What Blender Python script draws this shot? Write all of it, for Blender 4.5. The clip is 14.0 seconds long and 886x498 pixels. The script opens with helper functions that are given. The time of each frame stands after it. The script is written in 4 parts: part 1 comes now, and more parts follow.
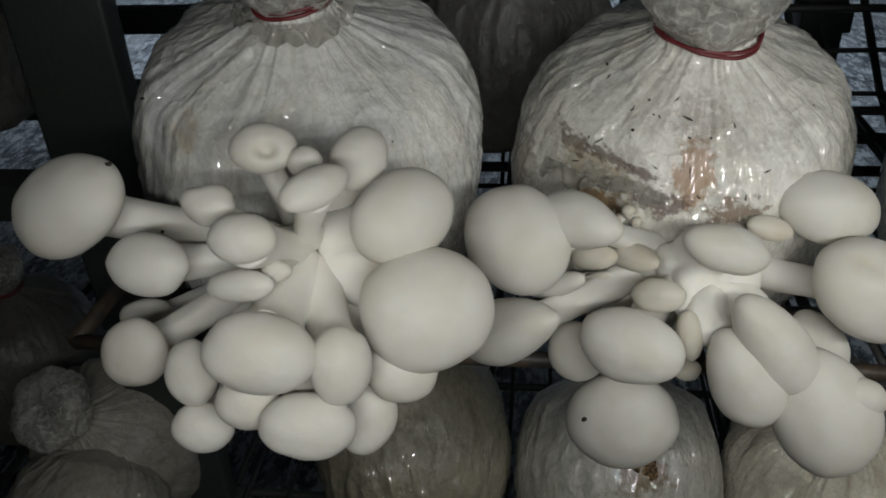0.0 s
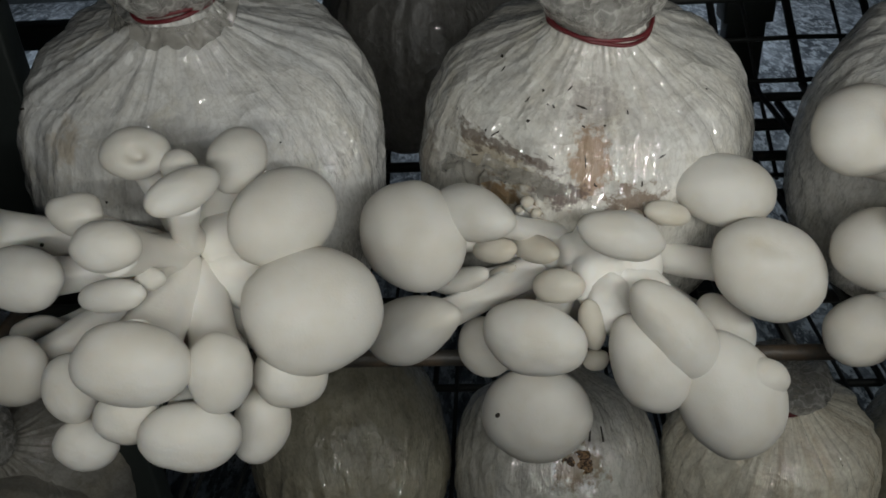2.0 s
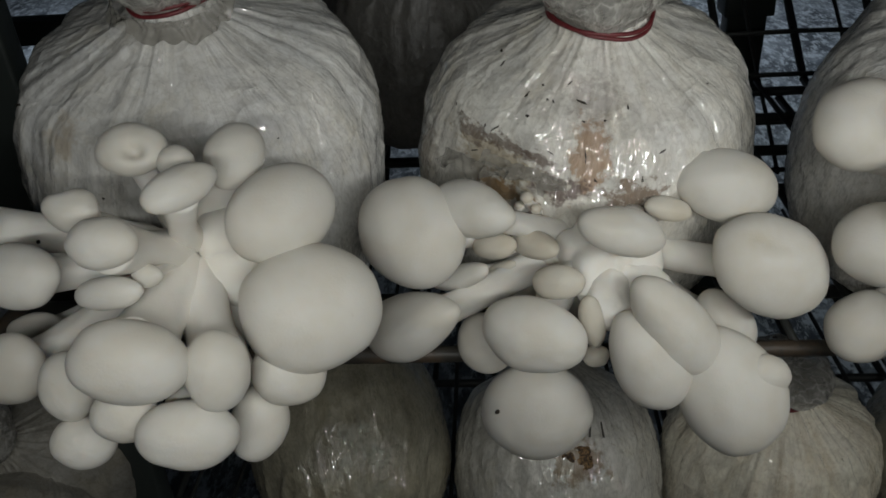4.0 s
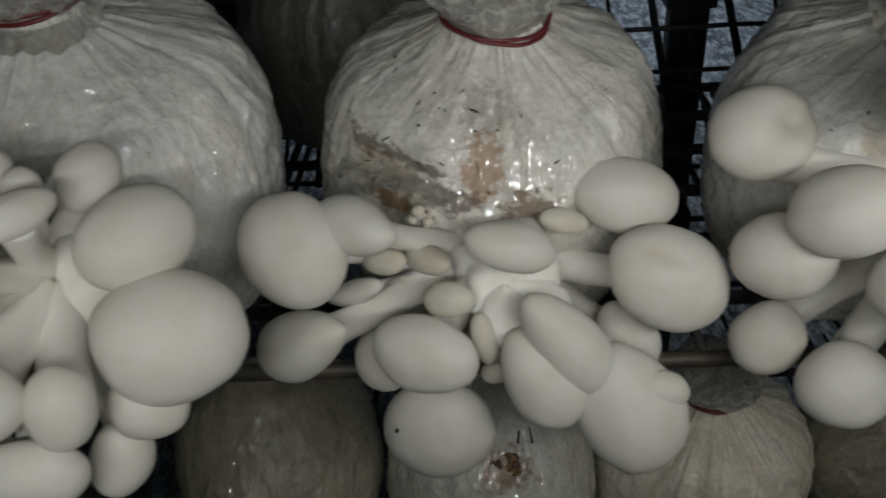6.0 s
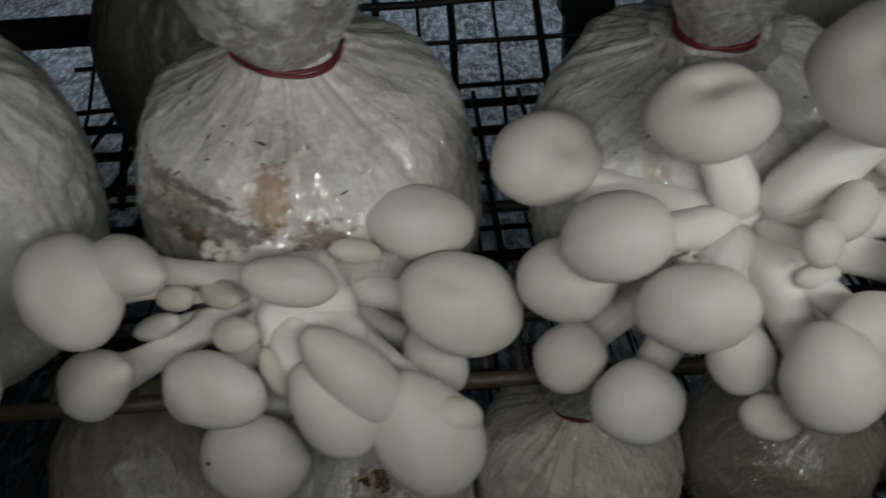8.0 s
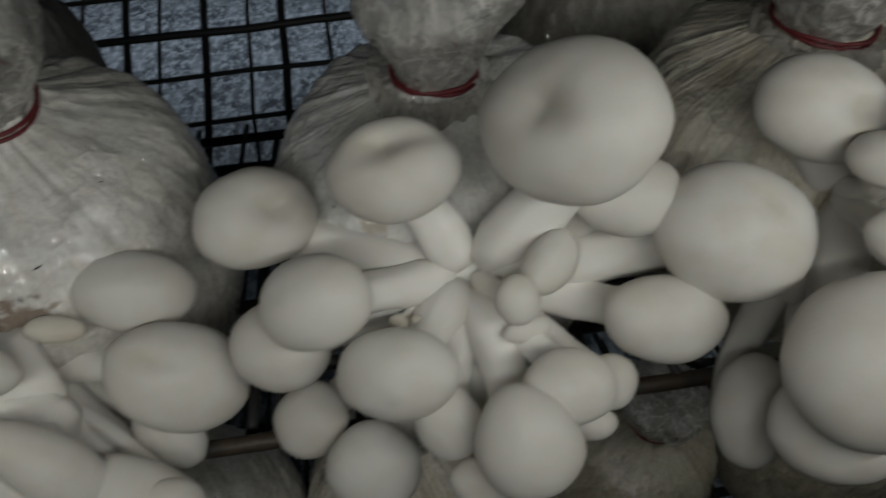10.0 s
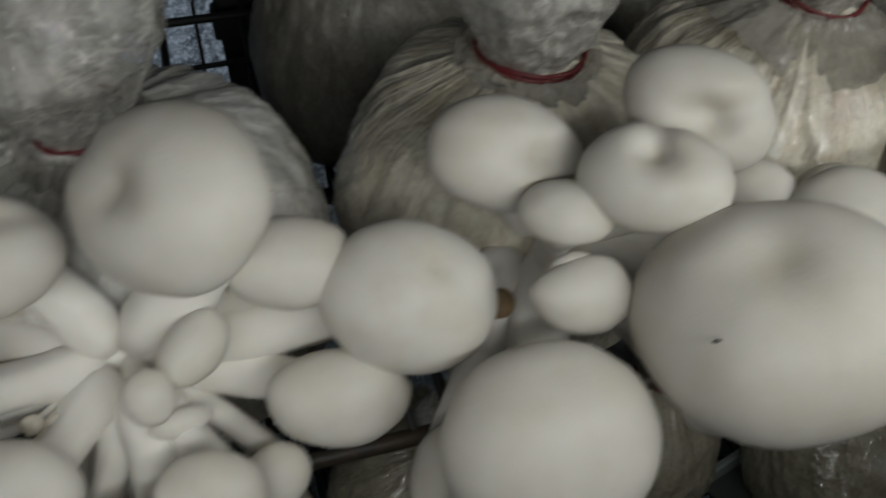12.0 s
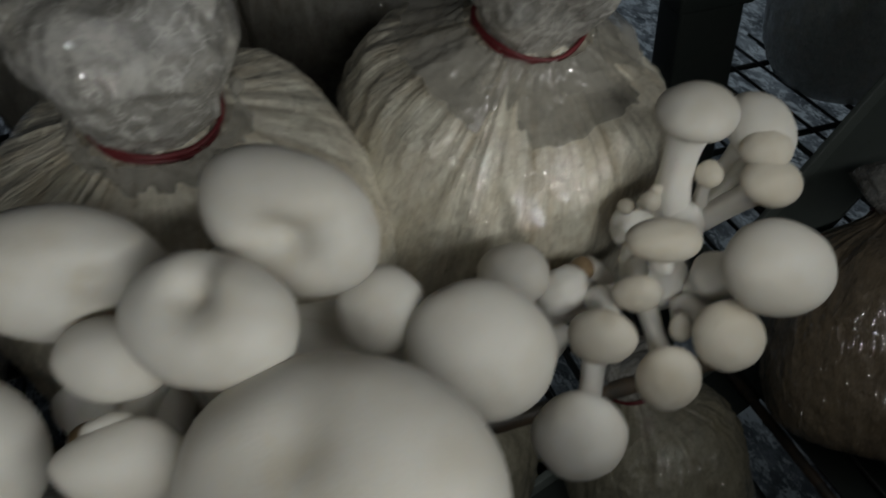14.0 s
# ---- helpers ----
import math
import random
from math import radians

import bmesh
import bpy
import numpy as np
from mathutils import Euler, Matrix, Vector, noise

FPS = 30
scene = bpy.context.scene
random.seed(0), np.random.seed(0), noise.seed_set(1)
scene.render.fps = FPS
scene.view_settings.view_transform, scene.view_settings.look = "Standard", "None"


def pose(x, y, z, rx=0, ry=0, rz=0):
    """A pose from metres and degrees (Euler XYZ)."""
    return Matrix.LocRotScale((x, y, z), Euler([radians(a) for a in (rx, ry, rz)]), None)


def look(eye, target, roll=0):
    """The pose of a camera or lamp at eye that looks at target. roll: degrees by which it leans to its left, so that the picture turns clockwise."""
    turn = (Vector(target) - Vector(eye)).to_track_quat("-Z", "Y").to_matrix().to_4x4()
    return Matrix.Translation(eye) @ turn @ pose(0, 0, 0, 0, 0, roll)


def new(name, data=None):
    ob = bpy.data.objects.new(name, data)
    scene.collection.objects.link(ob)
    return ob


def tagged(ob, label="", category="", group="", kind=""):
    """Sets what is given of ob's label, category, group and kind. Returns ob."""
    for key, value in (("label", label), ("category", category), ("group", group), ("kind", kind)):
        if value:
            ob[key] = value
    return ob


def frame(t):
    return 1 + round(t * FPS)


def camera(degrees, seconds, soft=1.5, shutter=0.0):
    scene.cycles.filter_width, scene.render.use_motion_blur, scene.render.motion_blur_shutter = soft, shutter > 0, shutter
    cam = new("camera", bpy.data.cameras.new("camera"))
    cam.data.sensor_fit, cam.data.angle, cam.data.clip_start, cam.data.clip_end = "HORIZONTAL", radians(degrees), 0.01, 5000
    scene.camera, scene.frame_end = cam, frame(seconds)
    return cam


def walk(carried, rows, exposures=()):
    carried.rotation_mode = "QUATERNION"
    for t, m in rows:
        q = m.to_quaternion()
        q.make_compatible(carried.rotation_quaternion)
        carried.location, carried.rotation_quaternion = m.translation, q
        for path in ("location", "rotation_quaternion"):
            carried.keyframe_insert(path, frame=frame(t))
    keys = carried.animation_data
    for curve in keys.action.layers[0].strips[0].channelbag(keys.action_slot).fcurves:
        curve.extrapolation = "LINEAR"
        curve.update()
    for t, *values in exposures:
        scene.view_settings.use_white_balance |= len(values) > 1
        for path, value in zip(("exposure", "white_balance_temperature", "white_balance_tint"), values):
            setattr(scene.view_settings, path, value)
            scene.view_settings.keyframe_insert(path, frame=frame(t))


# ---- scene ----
cam = camera(57.0, 14.0, soft=1.7, shutter=0.9)
PATH = [
    (0, (0.045, -0.025, 1.226), (-0.182, 1.661, 0.174), -2.7),
    (0.5, (0.05, -0.024, 1.221), (-0.161, 1.669, 0.178), -3.0),
    (1, (0.058, -0.023, 1.22), (-0.128, 1.673, 0.178), -3.2),
    (1.5, (0.066, -0.024, 1.219), (-0.092, 1.676, 0.178), -3.4),
    (2, (0.073, -0.02, 1.219), (-0.068, 1.68, 0.175), -3.9),
    (2.5, (0.072, -0.019, 1.221), (-0.069, 1.677, 0.171), -3.9),
    (5, (0.078, -0.014, 1.217), (-0.061, 1.676, 0.156), -4.2),
    (5.5, (0.09, -0.006, 1.218), (-0.013, 1.675, 0.139), -3.5),
    (6, (0.109, 0.001, 1.219), (0.026, 1.68, 0.135), -3.7),
    (6.5, (0.127, 0.001, 1.219), (0.068, 1.676, 0.128), -3.8),
    (7, (0.139, 0.001, 1.225), (0.108, 1.68, 0.138), -3.8),
    (9.5, (0.261, 0.022, 1.229), (0.319, 1.687, 0.122), -5.4),
    (10, (0.276, 0.027, 1.232), (0.421, 1.689, 0.129), -4.8),
    (10.5, (0.292, 0.037, 1.228), (0.508, 1.689, 0.123), -4.6),
    (11, (0.317, 0.039, 1.225), (0.574, 1.678, 0.107), -4.8),
    (11.5, (0.344, 0.045, 1.221), (0.653, 1.668, 0.095), -4.3),
    (12, (0.369, 0.054, 1.232), (0.736, 1.654, 0.089), -3.6),
    (12.5, (0.411, 0.069, 1.238), (0.788, 1.626, 0.041), -3.6),
    (13, (0.456, 0.083, 1.24), (0.844, 1.597, -0.008), -3.2),
    (13.5, (0.479, 0.083, 1.242), (0.892, 1.566, -0.035), -3.3),
    (14, (0.504, 0.093, 1.247), (0.927, 1.564, -0.04), -3.0),
]
EXPOSURE = [(0, 0.0), (1.5, 0.0), (2.0, -0.1), (2.5, -0.16), (5, -0.26), (7, -0.5), (9.5, -0.86), (10.0, -0.9), (11.0, -0.6), (11.5, -0.42), (12.0, -0.68), (12.5, -0.78), (13.0, -1.46), (13.5, -1.46), (14, -1.08)]
walk(cam, [(t, look(eye, target, roll)) for t, eye, target, roll in PATH], EXPOSURE)

# ---- light ----
from mathutils.bvhtree import BVHTree

world = bpy.data.worlds.new("world")
scene.world = world
world.use_nodes = True
world.node_tree.nodes["Background"].inputs[0].default_value = (0.55, 0.65, 0.8, 1)
world.node_tree.nodes["Background"].inputs[1].default_value = 0.02


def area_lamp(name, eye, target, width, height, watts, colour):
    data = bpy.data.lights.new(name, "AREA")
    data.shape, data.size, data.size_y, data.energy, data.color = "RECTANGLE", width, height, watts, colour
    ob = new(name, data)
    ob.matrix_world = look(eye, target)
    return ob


# added, unseen strip along the aisle, standing in for a torch carried by the camera
torch_strip = area_lamp("aisle_tube", (0.43, 0.005, 1.217), (0.373, 0.271, 1.078), 1.04, 0.005, 1.12, (0.98, 1.0, 0.97))
torch_strip.data.spread = radians(118)
# added daylight for the floor beyond the rack; the ceiling above has no opening
floor_fill = area_lamp("skylight_daylight", (-0.6, 4.0, 2.6), (-0.6, 4.0, 0.0), 4.4, 1.5, 18, (0.78, 0.89, 1.0))
floor_fill.data.spread = radians(76)
# second added lamp, brightens the floor and next rack on the right
side_fill = area_lamp("side_skylight_daylight", (2.3, 2.1, 2.6), (2.3, 2.1, 0.0), 1.3, 1.3, 5.5, (0.80, 0.93, 1.0))
side_fill.data.spread = radians(80)


# ---- materials ----
def material(name, rough=0.5, metal=0.0):
    m = bpy.data.materials.new(name)
    m.use_nodes = True
    nodes, links = m.node_tree.nodes, m.node_tree.links
    shader = nodes["Principled BSDF"]
    shader.inputs["Roughness"].default_value = rough
    shader.inputs["Metallic"].default_value = metal
    return m, nodes, links, shader


def node(nodes, kind, **values):
    n = nodes.new(kind)
    for key, value in values.items():
        n.inputs[key.replace("_", " ")].default_value = value
    return n


def noise_of(nodes, links, coords, scale, detail=4.0, rough=0.55, stretch=None):
    if stretch:
        mapping = nodes.new("ShaderNodeMapping")
        mapping.inputs["Scale"].default_value = stretch
        links.new(coords, mapping.inputs["Vector"])
        coords = mapping.outputs["Vector"]
    n = node(nodes, "ShaderNodeTexNoise", Scale=scale, Detail=detail, Roughness=rough)
    links.new(coords, n.inputs["Vector"])
    return n.outputs["Fac"]


def ridge_of(nodes, links, coords, stretch):
    """Sharp creases: one minus the distance of a noise from its middle."""
    n = noise_of(nodes, links, coords, 1, 3, 0.5, stretch)
    away = maths(nodes, links, "ABSOLUTE", maths(nodes, links, "SUBTRACT", n, 0.5), 0)
    return maths(nodes, links, "SUBTRACT", 1.0, maths(nodes, links, "MULTIPLY", away, 4.0))


def ramp(nodes, links, value, low, high):
    n = node(nodes, "ShaderNodeMapRange", From_Min=low, From_Max=high)
    n.interpolation_type = "SMOOTHSTEP"
    links.new(value, n.inputs["Value"])
    return n.outputs["Result"]


def maths(nodes, links, kind, a, b):
    n = nodes.new("ShaderNodeMath")
    n.operation = kind
    for socket, v in zip(n.inputs, (a, b)):
        if isinstance(v, (int, float)):
            socket.default_value = v
        else:
            links.new(v, socket)
    return n.outputs[0]


def blend(nodes, links, fac, a, b):
    n = nodes.new("ShaderNodeMix")
    n.data_type = "RGBA"
    for socket, v in ((n.inputs[0], fac), (n.inputs[6], a), (n.inputs[7], b)):
        if isinstance(v, tuple):
            socket.default_value = (*v, 1)
        elif isinstance(v, (int, float)):
            socket.default_value = v
        else:
            links.new(v, socket)
    return n.outputs[2]


def bump(nodes, links, height, strength, distance, under=None):
    n = node(nodes, "ShaderNodeBump", Strength=strength, Distance=distance)
    links.new(height, n.inputs["Height"])
    if under:
        links.new(under, n.inputs["Normal"])
    return n.outputs["Normal"]


def flesh(name, pale, warm, rough):
    """Mushroom flesh: matt, faintly blotched, with a little light under the skin."""
    m, nodes, links, shader = material(name, rough)
    where = nodes.new("ShaderNodeTexCoord").outputs["Object"]
    each = nodes.new("ShaderNodeObjectInfo").outputs["Random"]
    blotch = ramp(nodes, links, noise_of(nodes, links, where, 45, 3), 0.38, 0.72)
    fine = noise_of(nodes, links, where, 900, 3)
    colour = blend(nodes, links, maths(nodes, links, "MULTIPLY", blotch, 0.7), pale, warm)
    dull = tuple(v * 0.86 for v in warm)
    colour = blend(nodes, links, maths(nodes, links, "MULTIPLY", each, 0.28), colour, dull)
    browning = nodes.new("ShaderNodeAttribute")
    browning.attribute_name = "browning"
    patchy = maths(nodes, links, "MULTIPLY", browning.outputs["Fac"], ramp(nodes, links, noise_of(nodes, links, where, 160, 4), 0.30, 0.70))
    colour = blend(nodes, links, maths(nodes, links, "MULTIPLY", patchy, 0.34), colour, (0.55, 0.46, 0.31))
    freckle = ramp(nodes, links, noise_of(nodes, links, where, 260, 2), 0.70, 0.80)
    colour = blend(nodes, links, maths(nodes, links, "MULTIPLY", freckle, 0.15), colour, (0.45, 0.36, 0.24))
    links.new(colour, shader.inputs["Base Color"])
    shader.inputs["Subsurface Weight"].default_value = 0.12
    shader.inputs["Subsurface Radius"].default_value = (1.0, 0.7, 0.45)
    shader.inputs["Subsurface Scale"].default_value = 0.003
    shader.inputs["Specular IOR Level"].default_value = 0.3
    links.new(bump(nodes, links, fine, 0.2, 0.0006), shader.inputs["Normal"])
    return m


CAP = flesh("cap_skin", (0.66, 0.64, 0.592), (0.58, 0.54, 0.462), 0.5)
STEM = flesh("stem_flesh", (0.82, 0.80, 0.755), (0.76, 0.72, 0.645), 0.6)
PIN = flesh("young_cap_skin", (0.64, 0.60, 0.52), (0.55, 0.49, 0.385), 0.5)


def noise_bent(nodes, links, coords):
    """Coordinates pushed about, so that creases wander."""
    warp = node(nodes, "ShaderNodeTexNoise", Scale=40.0, Detail=3.0)
    links.new(coords, warp.inputs["Vector"])
    shift = nodes.new("ShaderNodeVectorMath")
    shift.operation = "MULTIPLY_ADD"
    shift.inputs[1].default_value = (0.012, 0.012, 0.012)
    links.new(warp.outputs["Color"], shift.inputs[0])
    links.new(coords, shift.inputs[2])
    return shift.outputs["Vector"]


def film(name, pale, warm, stains=(), cloud=0.35, glint=0.45, pleated=0.4, gloss=1.0, see_through=0.0, crease_shine=0.35, relief=1.0):
    """Clear film drawn over white mycelium: radial pleats, cloudy patches, small glinting facets and, on some bags, stains (place, size, colour, weight)."""
    m, nodes, links, shader = material(name, 0.45)
    where = nodes.new("ShaderNodeTexCoord").outputs["Object"]
    # coordinates that run round the bag and towards its neck
    flat = nodes.new("ShaderNodeVectorMath")
    flat.operation = "MULTIPLY"
    flat.inputs[1].default_value = (1, 1, 0)
    links.new(where, flat.inputs[0])
    unit = nodes.new("ShaderNodeVectorMath")
    unit.operation = "NORMALIZE"
    links.new(flat.outputs["Vector"], unit.inputs[0])
    radial = nodes.new("ShaderNodeVectorMath")
    radial.operation = "MULTIPLY_ADD"
    radial.inputs[1].default_value = (1.6, 1.6, 9.0)
    links.new(where, radial.inputs[0])
    links.new(unit.outputs["Vector"], radial.inputs[2])
    pleats = radial.outputs["Vector"]
    wide = noise_of(nodes, links, pleats, 1, 5, 0.6, (5, 5, 1.3))
    slim = noise_of(nodes, links, pleats, 1, 5, 0.65, (15, 15, 1.6))
    patch = noise_of(nodes, links, noise_bent(nodes, links, where), 38, 7, 0.68)
    small = noise_of(nodes, links, where, 130, 4, 0.6)
    colour = blend(nodes, links, maths(nodes, links, "MULTIPLY", ramp(nodes, links, wide, 0.42, 0.64), 0.75 * pleated), pale, warm)
    colour = blend(nodes, links, maths(nodes, links, "MULTIPLY", ramp(nodes, links, slim, 0.50, 0.66), 0.45 * pleated), colour, tuple(0.72 * v for v in warm))
    light = tuple(min(0.86, 1.10 * v + 0.02) for v in pale)
    colour = blend(nodes, links, maths(nodes, links, "MULTIPLY", ramp(nodes, links, patch, 0.46, 0.62), 0.55), colour, light)
    cool = (0.80 * pale[0], 0.82 * pale[1], 0.87 * pale[2])
    haze = ramp(nodes, links, noise_of(nodes, links, where, 19, 4, 0.6), 0.45, 0.60)
    colour = blend(nodes, links, maths(nodes, links, "MULTIPLY", haze, cloud), colour, cool)
    colour = blend(nodes, links, maths(nodes, links, "MULTIPLY", ramp(nodes, links, small, 0.50, 0.70), 0.40), colour, tuple(0.7 * v for v in warm))
    yellow = ramp(nodes, links, noise_of(nodes, links, where, 24, 6, 0.7), 0.50, 0.66)
    colour = blend(nodes, links, maths(nodes, links, "MULTIPLY", yellow, 0.40), colour, (0.92 * pale[0], 0.86 * pale[1], 0.70 * pale[2]))
    edge = ridge_of(nodes, links, pleats, (11, 11, 2.0))
    line = maths(nodes, links, "POWER", maths(nodes, links, "MAXIMUM", edge, 0.0), 14.0)
    # pleat crests are lightened here, for film haze and the light they catch
    colour = blend(nodes, links, maths(nodes, links, "MULTIPLY", line, 0.40 * pleated), colour, light)
    crinkle = ridge_of(nodes, links, noise_bent(nodes, links, where), (120, 120, 95))
    sharp = maths(nodes, links, "POWER", maths(nodes, links, "MAXIMUM", crinkle, 0.0), 8.0)
    # highlight lines of the crinkled film, laid into its colour
    colour = blend(nodes, links, maths(nodes, links, "MULTIPLY", sharp, crease_shine), colour, light)
    # thin dark lines put the shadows of fine creases into the colour
    crease_shadow = maths(nodes, links, "POWER", maths(nodes, links, "MAXIMUM", ridge_of(nodes, links, noise_bent(nodes, links, where), (210, 210, 120)), 0.0), 7.0)
    colour = blend(nodes, links, maths(nodes, links, "MULTIPLY", crease_shadow, 0.30), colour, tuple(0.55 * v for v in warm))
    fleck = ramp(nodes, links, noise_of(nodes, links, where, 330, 3, 0.6), 0.68, 0.76)
    colour = blend(nodes, links, maths(nodes, links, "MULTIPLY", fleck, 0.45), colour, (0.20, 0.15, 0.09))
    shade = ramp(nodes, links, noise_of(nodes, links, where, 75, 5, 0.7), 0.46, 0.62)
    colour = blend(nodes, links, maths(nodes, links, "MULTIPLY", shade, 0.20), colour, tuple(0.75 * v for v in cool))
    for place, size, tint, weight, grain in stains:
        mapping = nodes.new("ShaderNodeMapping")
        mapping.inputs["Location"].default_value = tuple(-p / s for p, s in zip(place, size))
        mapping.inputs["Scale"].default_value = tuple(1 / s for s in size)
        links.new(where, mapping.inputs["Vector"])
        length = nodes.new("ShaderNodeVectorMath")
        length.operation = "LENGTH"
        links.new(mapping.outputs["Vector"], length.inputs[0])
        ragged = maths(nodes, links, "ADD", length.outputs["Value"], maths(nodes, links, "MULTIPLY", noise_of(nodes, links, where, 1, 5, 0.65, grain), 2.6))
        near = maths(nodes, links, "SUBTRACT", 1.0, ramp(nodes, links, ragged, 1.70, 2.15))
        colour = blend(nodes, links, maths(nodes, links, "MULTIPLY", near, weight), colour, tint)
    links.new(colour, shader.inputs["Base Color"])
    crumple = ridge_of(nodes, links, where, (60, 60, 50))
    under = bump(nodes, links, crumple, 0.22 * relief, 0.0012, bump(nodes, links, wide, 0.5 * pleated, 0.004))
    under = bump(nodes, links, sharp, 0.22, 0.0005, bump(nodes, links, slim, 0.6 * pleated, 0.0022, under))
    long_fold = maths(nodes, links, "POWER", maths(nodes, links, "MAXIMUM", ridge_of(nodes, links, noise_bent(nodes, links, where), (34, 34, 22)), 0.0), 6.0)
    under = bump(nodes, links, long_fold, 0.35 * relief, 0.0016, under)
    under = bump(nodes, links, noise_of(nodes, links, noise_bent(nodes, links, where), 1, 2, 0.5, (75, 75, 48)), 0.55 * relief, 0.0045, under)
    links.new(under, shader.inputs["Normal"])
    # the film itself breaks into small flat facets, longer along the pleats
    cells = nodes.new("ShaderNodeMapping")
    cells.inputs["Scale"].default_value = (95, 95, 30)
    links.new(pleats, cells.inputs["Vector"])
    facet = node(nodes, "ShaderNodeTexVoronoi", Scale=1.0)
    links.new(cells.outputs["Vector"], facet.inputs["Vector"])
    tilt = nodes.new("ShaderNodeVectorMath")
    tilt.operation = "MULTIPLY_ADD"
    tilt.inputs[1].default_value = (2 * glint, 2 * glint, 2 * glint)
    tilt.inputs[2].default_value = (-glint, -glint, -glint)
    links.new(facet.outputs["Color"], tilt.inputs[0])
    total = nodes.new("ShaderNodeVectorMath")
    links.new(tilt.outputs["Vector"], total.inputs[0])
    links.new(bump(nodes, links, small, 0.3, 0.0008, bump(nodes, links, crinkle, 0.3, 0.0008, bump(nodes, links, edge, 0.8 * pleated, 0.0010, under))), total.inputs[1])
    turned = nodes.new("ShaderNodeVectorMath")
    turned.operation = "NORMALIZE"
    links.new(total.outputs["Vector"], turned.inputs[0])
    links.new(turned.outputs["Vector"], shader.inputs["Coat Normal"])
    shader.inputs["Coat Weight"].default_value = gloss
    shader.inputs["Coat IOR"].default_value = 2.4
    shader.inputs["Coat Roughness"].default_value = 0.015
    if see_through:
        # thin single film: clear between its white creases
        veil = maths(nodes, links, "ADD", maths(nodes, links, "MULTIPLY", ramp(nodes, links, patch, 0.35, 0.70), see_through), maths(nodes, links, "MULTIPLY", sharp, 0.5))
        links.new(maths(nodes, links, "MINIMUM", maths(nodes, links, "ADD", veil, 1.0 - see_through), 1.0), shader.inputs["Alpha"])
    return m


BAG_PLAIN = film("white_bag_film", (0.80, 0.785, 0.745), (0.64, 0.60, 0.52), (((-0.0350, -0.0572, 0.0519), (0.014, 0.02, 0.011), (0.50, 0.38, 0.22), 0.5, (60, 60, 60)),), 0.35, 0.48, 0.5)
BAG_STAINED = film("stained_bag_film", (0.78, 0.755, 0.695), (0.60, 0.54, 0.43), (
    ((-0.0460, -0.0524, 0.0397), (0.036, 0.04, 0.011), (0.34, 0.26, 0.14), 0.65, (130, 130, 360)),
    ((-0.0070, -0.0658, 0.0509), (0.013, 0.03, 0.020), (0.36, 0.20, 0.09), 0.75, (170, 170, 120)),
    ((-0.0550, -0.0399, 0.0453), (0.018, 0.02, 0.0055), (0.13, 0.09, 0.06), 0.85, (170, 170, 420)),
    ((-0.0400, -0.0510, 0.0486), (0.018, 0.02, 0.0045), (0.12, 0.08, 0.055), 0.8, (190, 190, 420)),
    ((-0.0280, -0.0591, 0.0488), (0.014, 0.02, 0.0045), (0.12, 0.08, 0.06), 0.8, (190, 190, 380)),
    ((-0.0440, -0.0611, 0.0294), (0.024, 0.03, 0.0085), (0.25, 0.14, 0.045), 0.9, (140, 140, 260)),
    ((-0.0200, -0.0718, 0.0387), (0.017, 0.02, 0.0090), (0.14, 0.095, 0.085), 0.85, (200, 200, 260)),
    ((0.0120, -0.0753, 0.0357), (0.018, 0.02, 0.0100), (0.17, 0.105, 0.06), 0.85, (190, 190, 230)),
    ((-0.0810, -0.0202, 0.0133), (0.03, 0.016, 0.026), (0.24, 0.19, 0.14), 0.6, (130, 130, 150)),
    ((-0.0040, -0.0403, 0.0651), (0.016, 0.03, 0.009), (0.26, 0.21, 0.185), 0.4, (230, 230, 300))))
BAG_BEIGE = film("beige_bag_film", (0.80, 0.745, 0.62), (0.57, 0.475, 0.33), (), 0.08, 0.45, 1.0)
BAG_OLD = film("old_bag_film", (0.34, 0.315, 0.235), (0.19, 0.16, 0.095))
BAG_HOLED = film("holed_bag_film", (0.62, 0.605, 0.55), (0.37, 0.33, 0.25), (((0.010, -0.066, 0.012), (0.030, 0.03, 0.022), (0.20, 0.13, 0.06), 0.75, (110, 110, 110)),))
BAG_BROWN = film("brown_bag_film", (0.32, 0.25, 0.17), (0.20, 0.14, 0.08))
# dark film; its colour also carries the dimness of barely lit places
BAG_DARK_SHADE = film("shade_darkened_bag_film", (0.17, 0.163, 0.15), (0.10, 0.088, 0.07), (), 0.35, 0.3, 0.3, 0.12)
# dusty grey film, toned down further where the light falls off
BAG_DUSTY_DIM = film("dusty_dim_bag_film", (0.36, 0.34, 0.295), (0.22, 0.195, 0.15), (), 0.35, 0.4, 0.4, 0.4)
BAG_TEAL = film("bluish_bag_film", (0.76, 0.86, 0.86), (0.60, 0.70, 0.70))
NECK_FILM = film("neck_film", (0.48, 0.465, 0.43), (0.32, 0.305, 0.265), (), 0.4, 0.60, 0.0, 0.7, 0.65, 0.9, 0.4)

# thin empty film that lets most of what is under it show
CLEAR, nodes, links, shader = material("clear_film", 0.3)
where = nodes.new("ShaderNodeTexCoord").outputs["Object"]
links.new(blend(nodes, links, noise_of(nodes, links, where, 60, 4), (0.36, 0.345, 0.31), (0.25, 0.235, 0.20)), shader.inputs["Base Color"])
links.new(ramp(nodes, links, noise_of(nodes, links, where, 45, 4, 0.6), -0.1, 0.95), shader.inputs["Alpha"])
links.new(bump(nodes, links, ridge_of(nodes, links, where, (70, 70, 70)), 0.7, 0.0015), shader.inputs["Normal"])
shader.inputs["Specular IOR Level"].default_value = 0.9
shader.inputs["Roughness"].default_value = 0.12

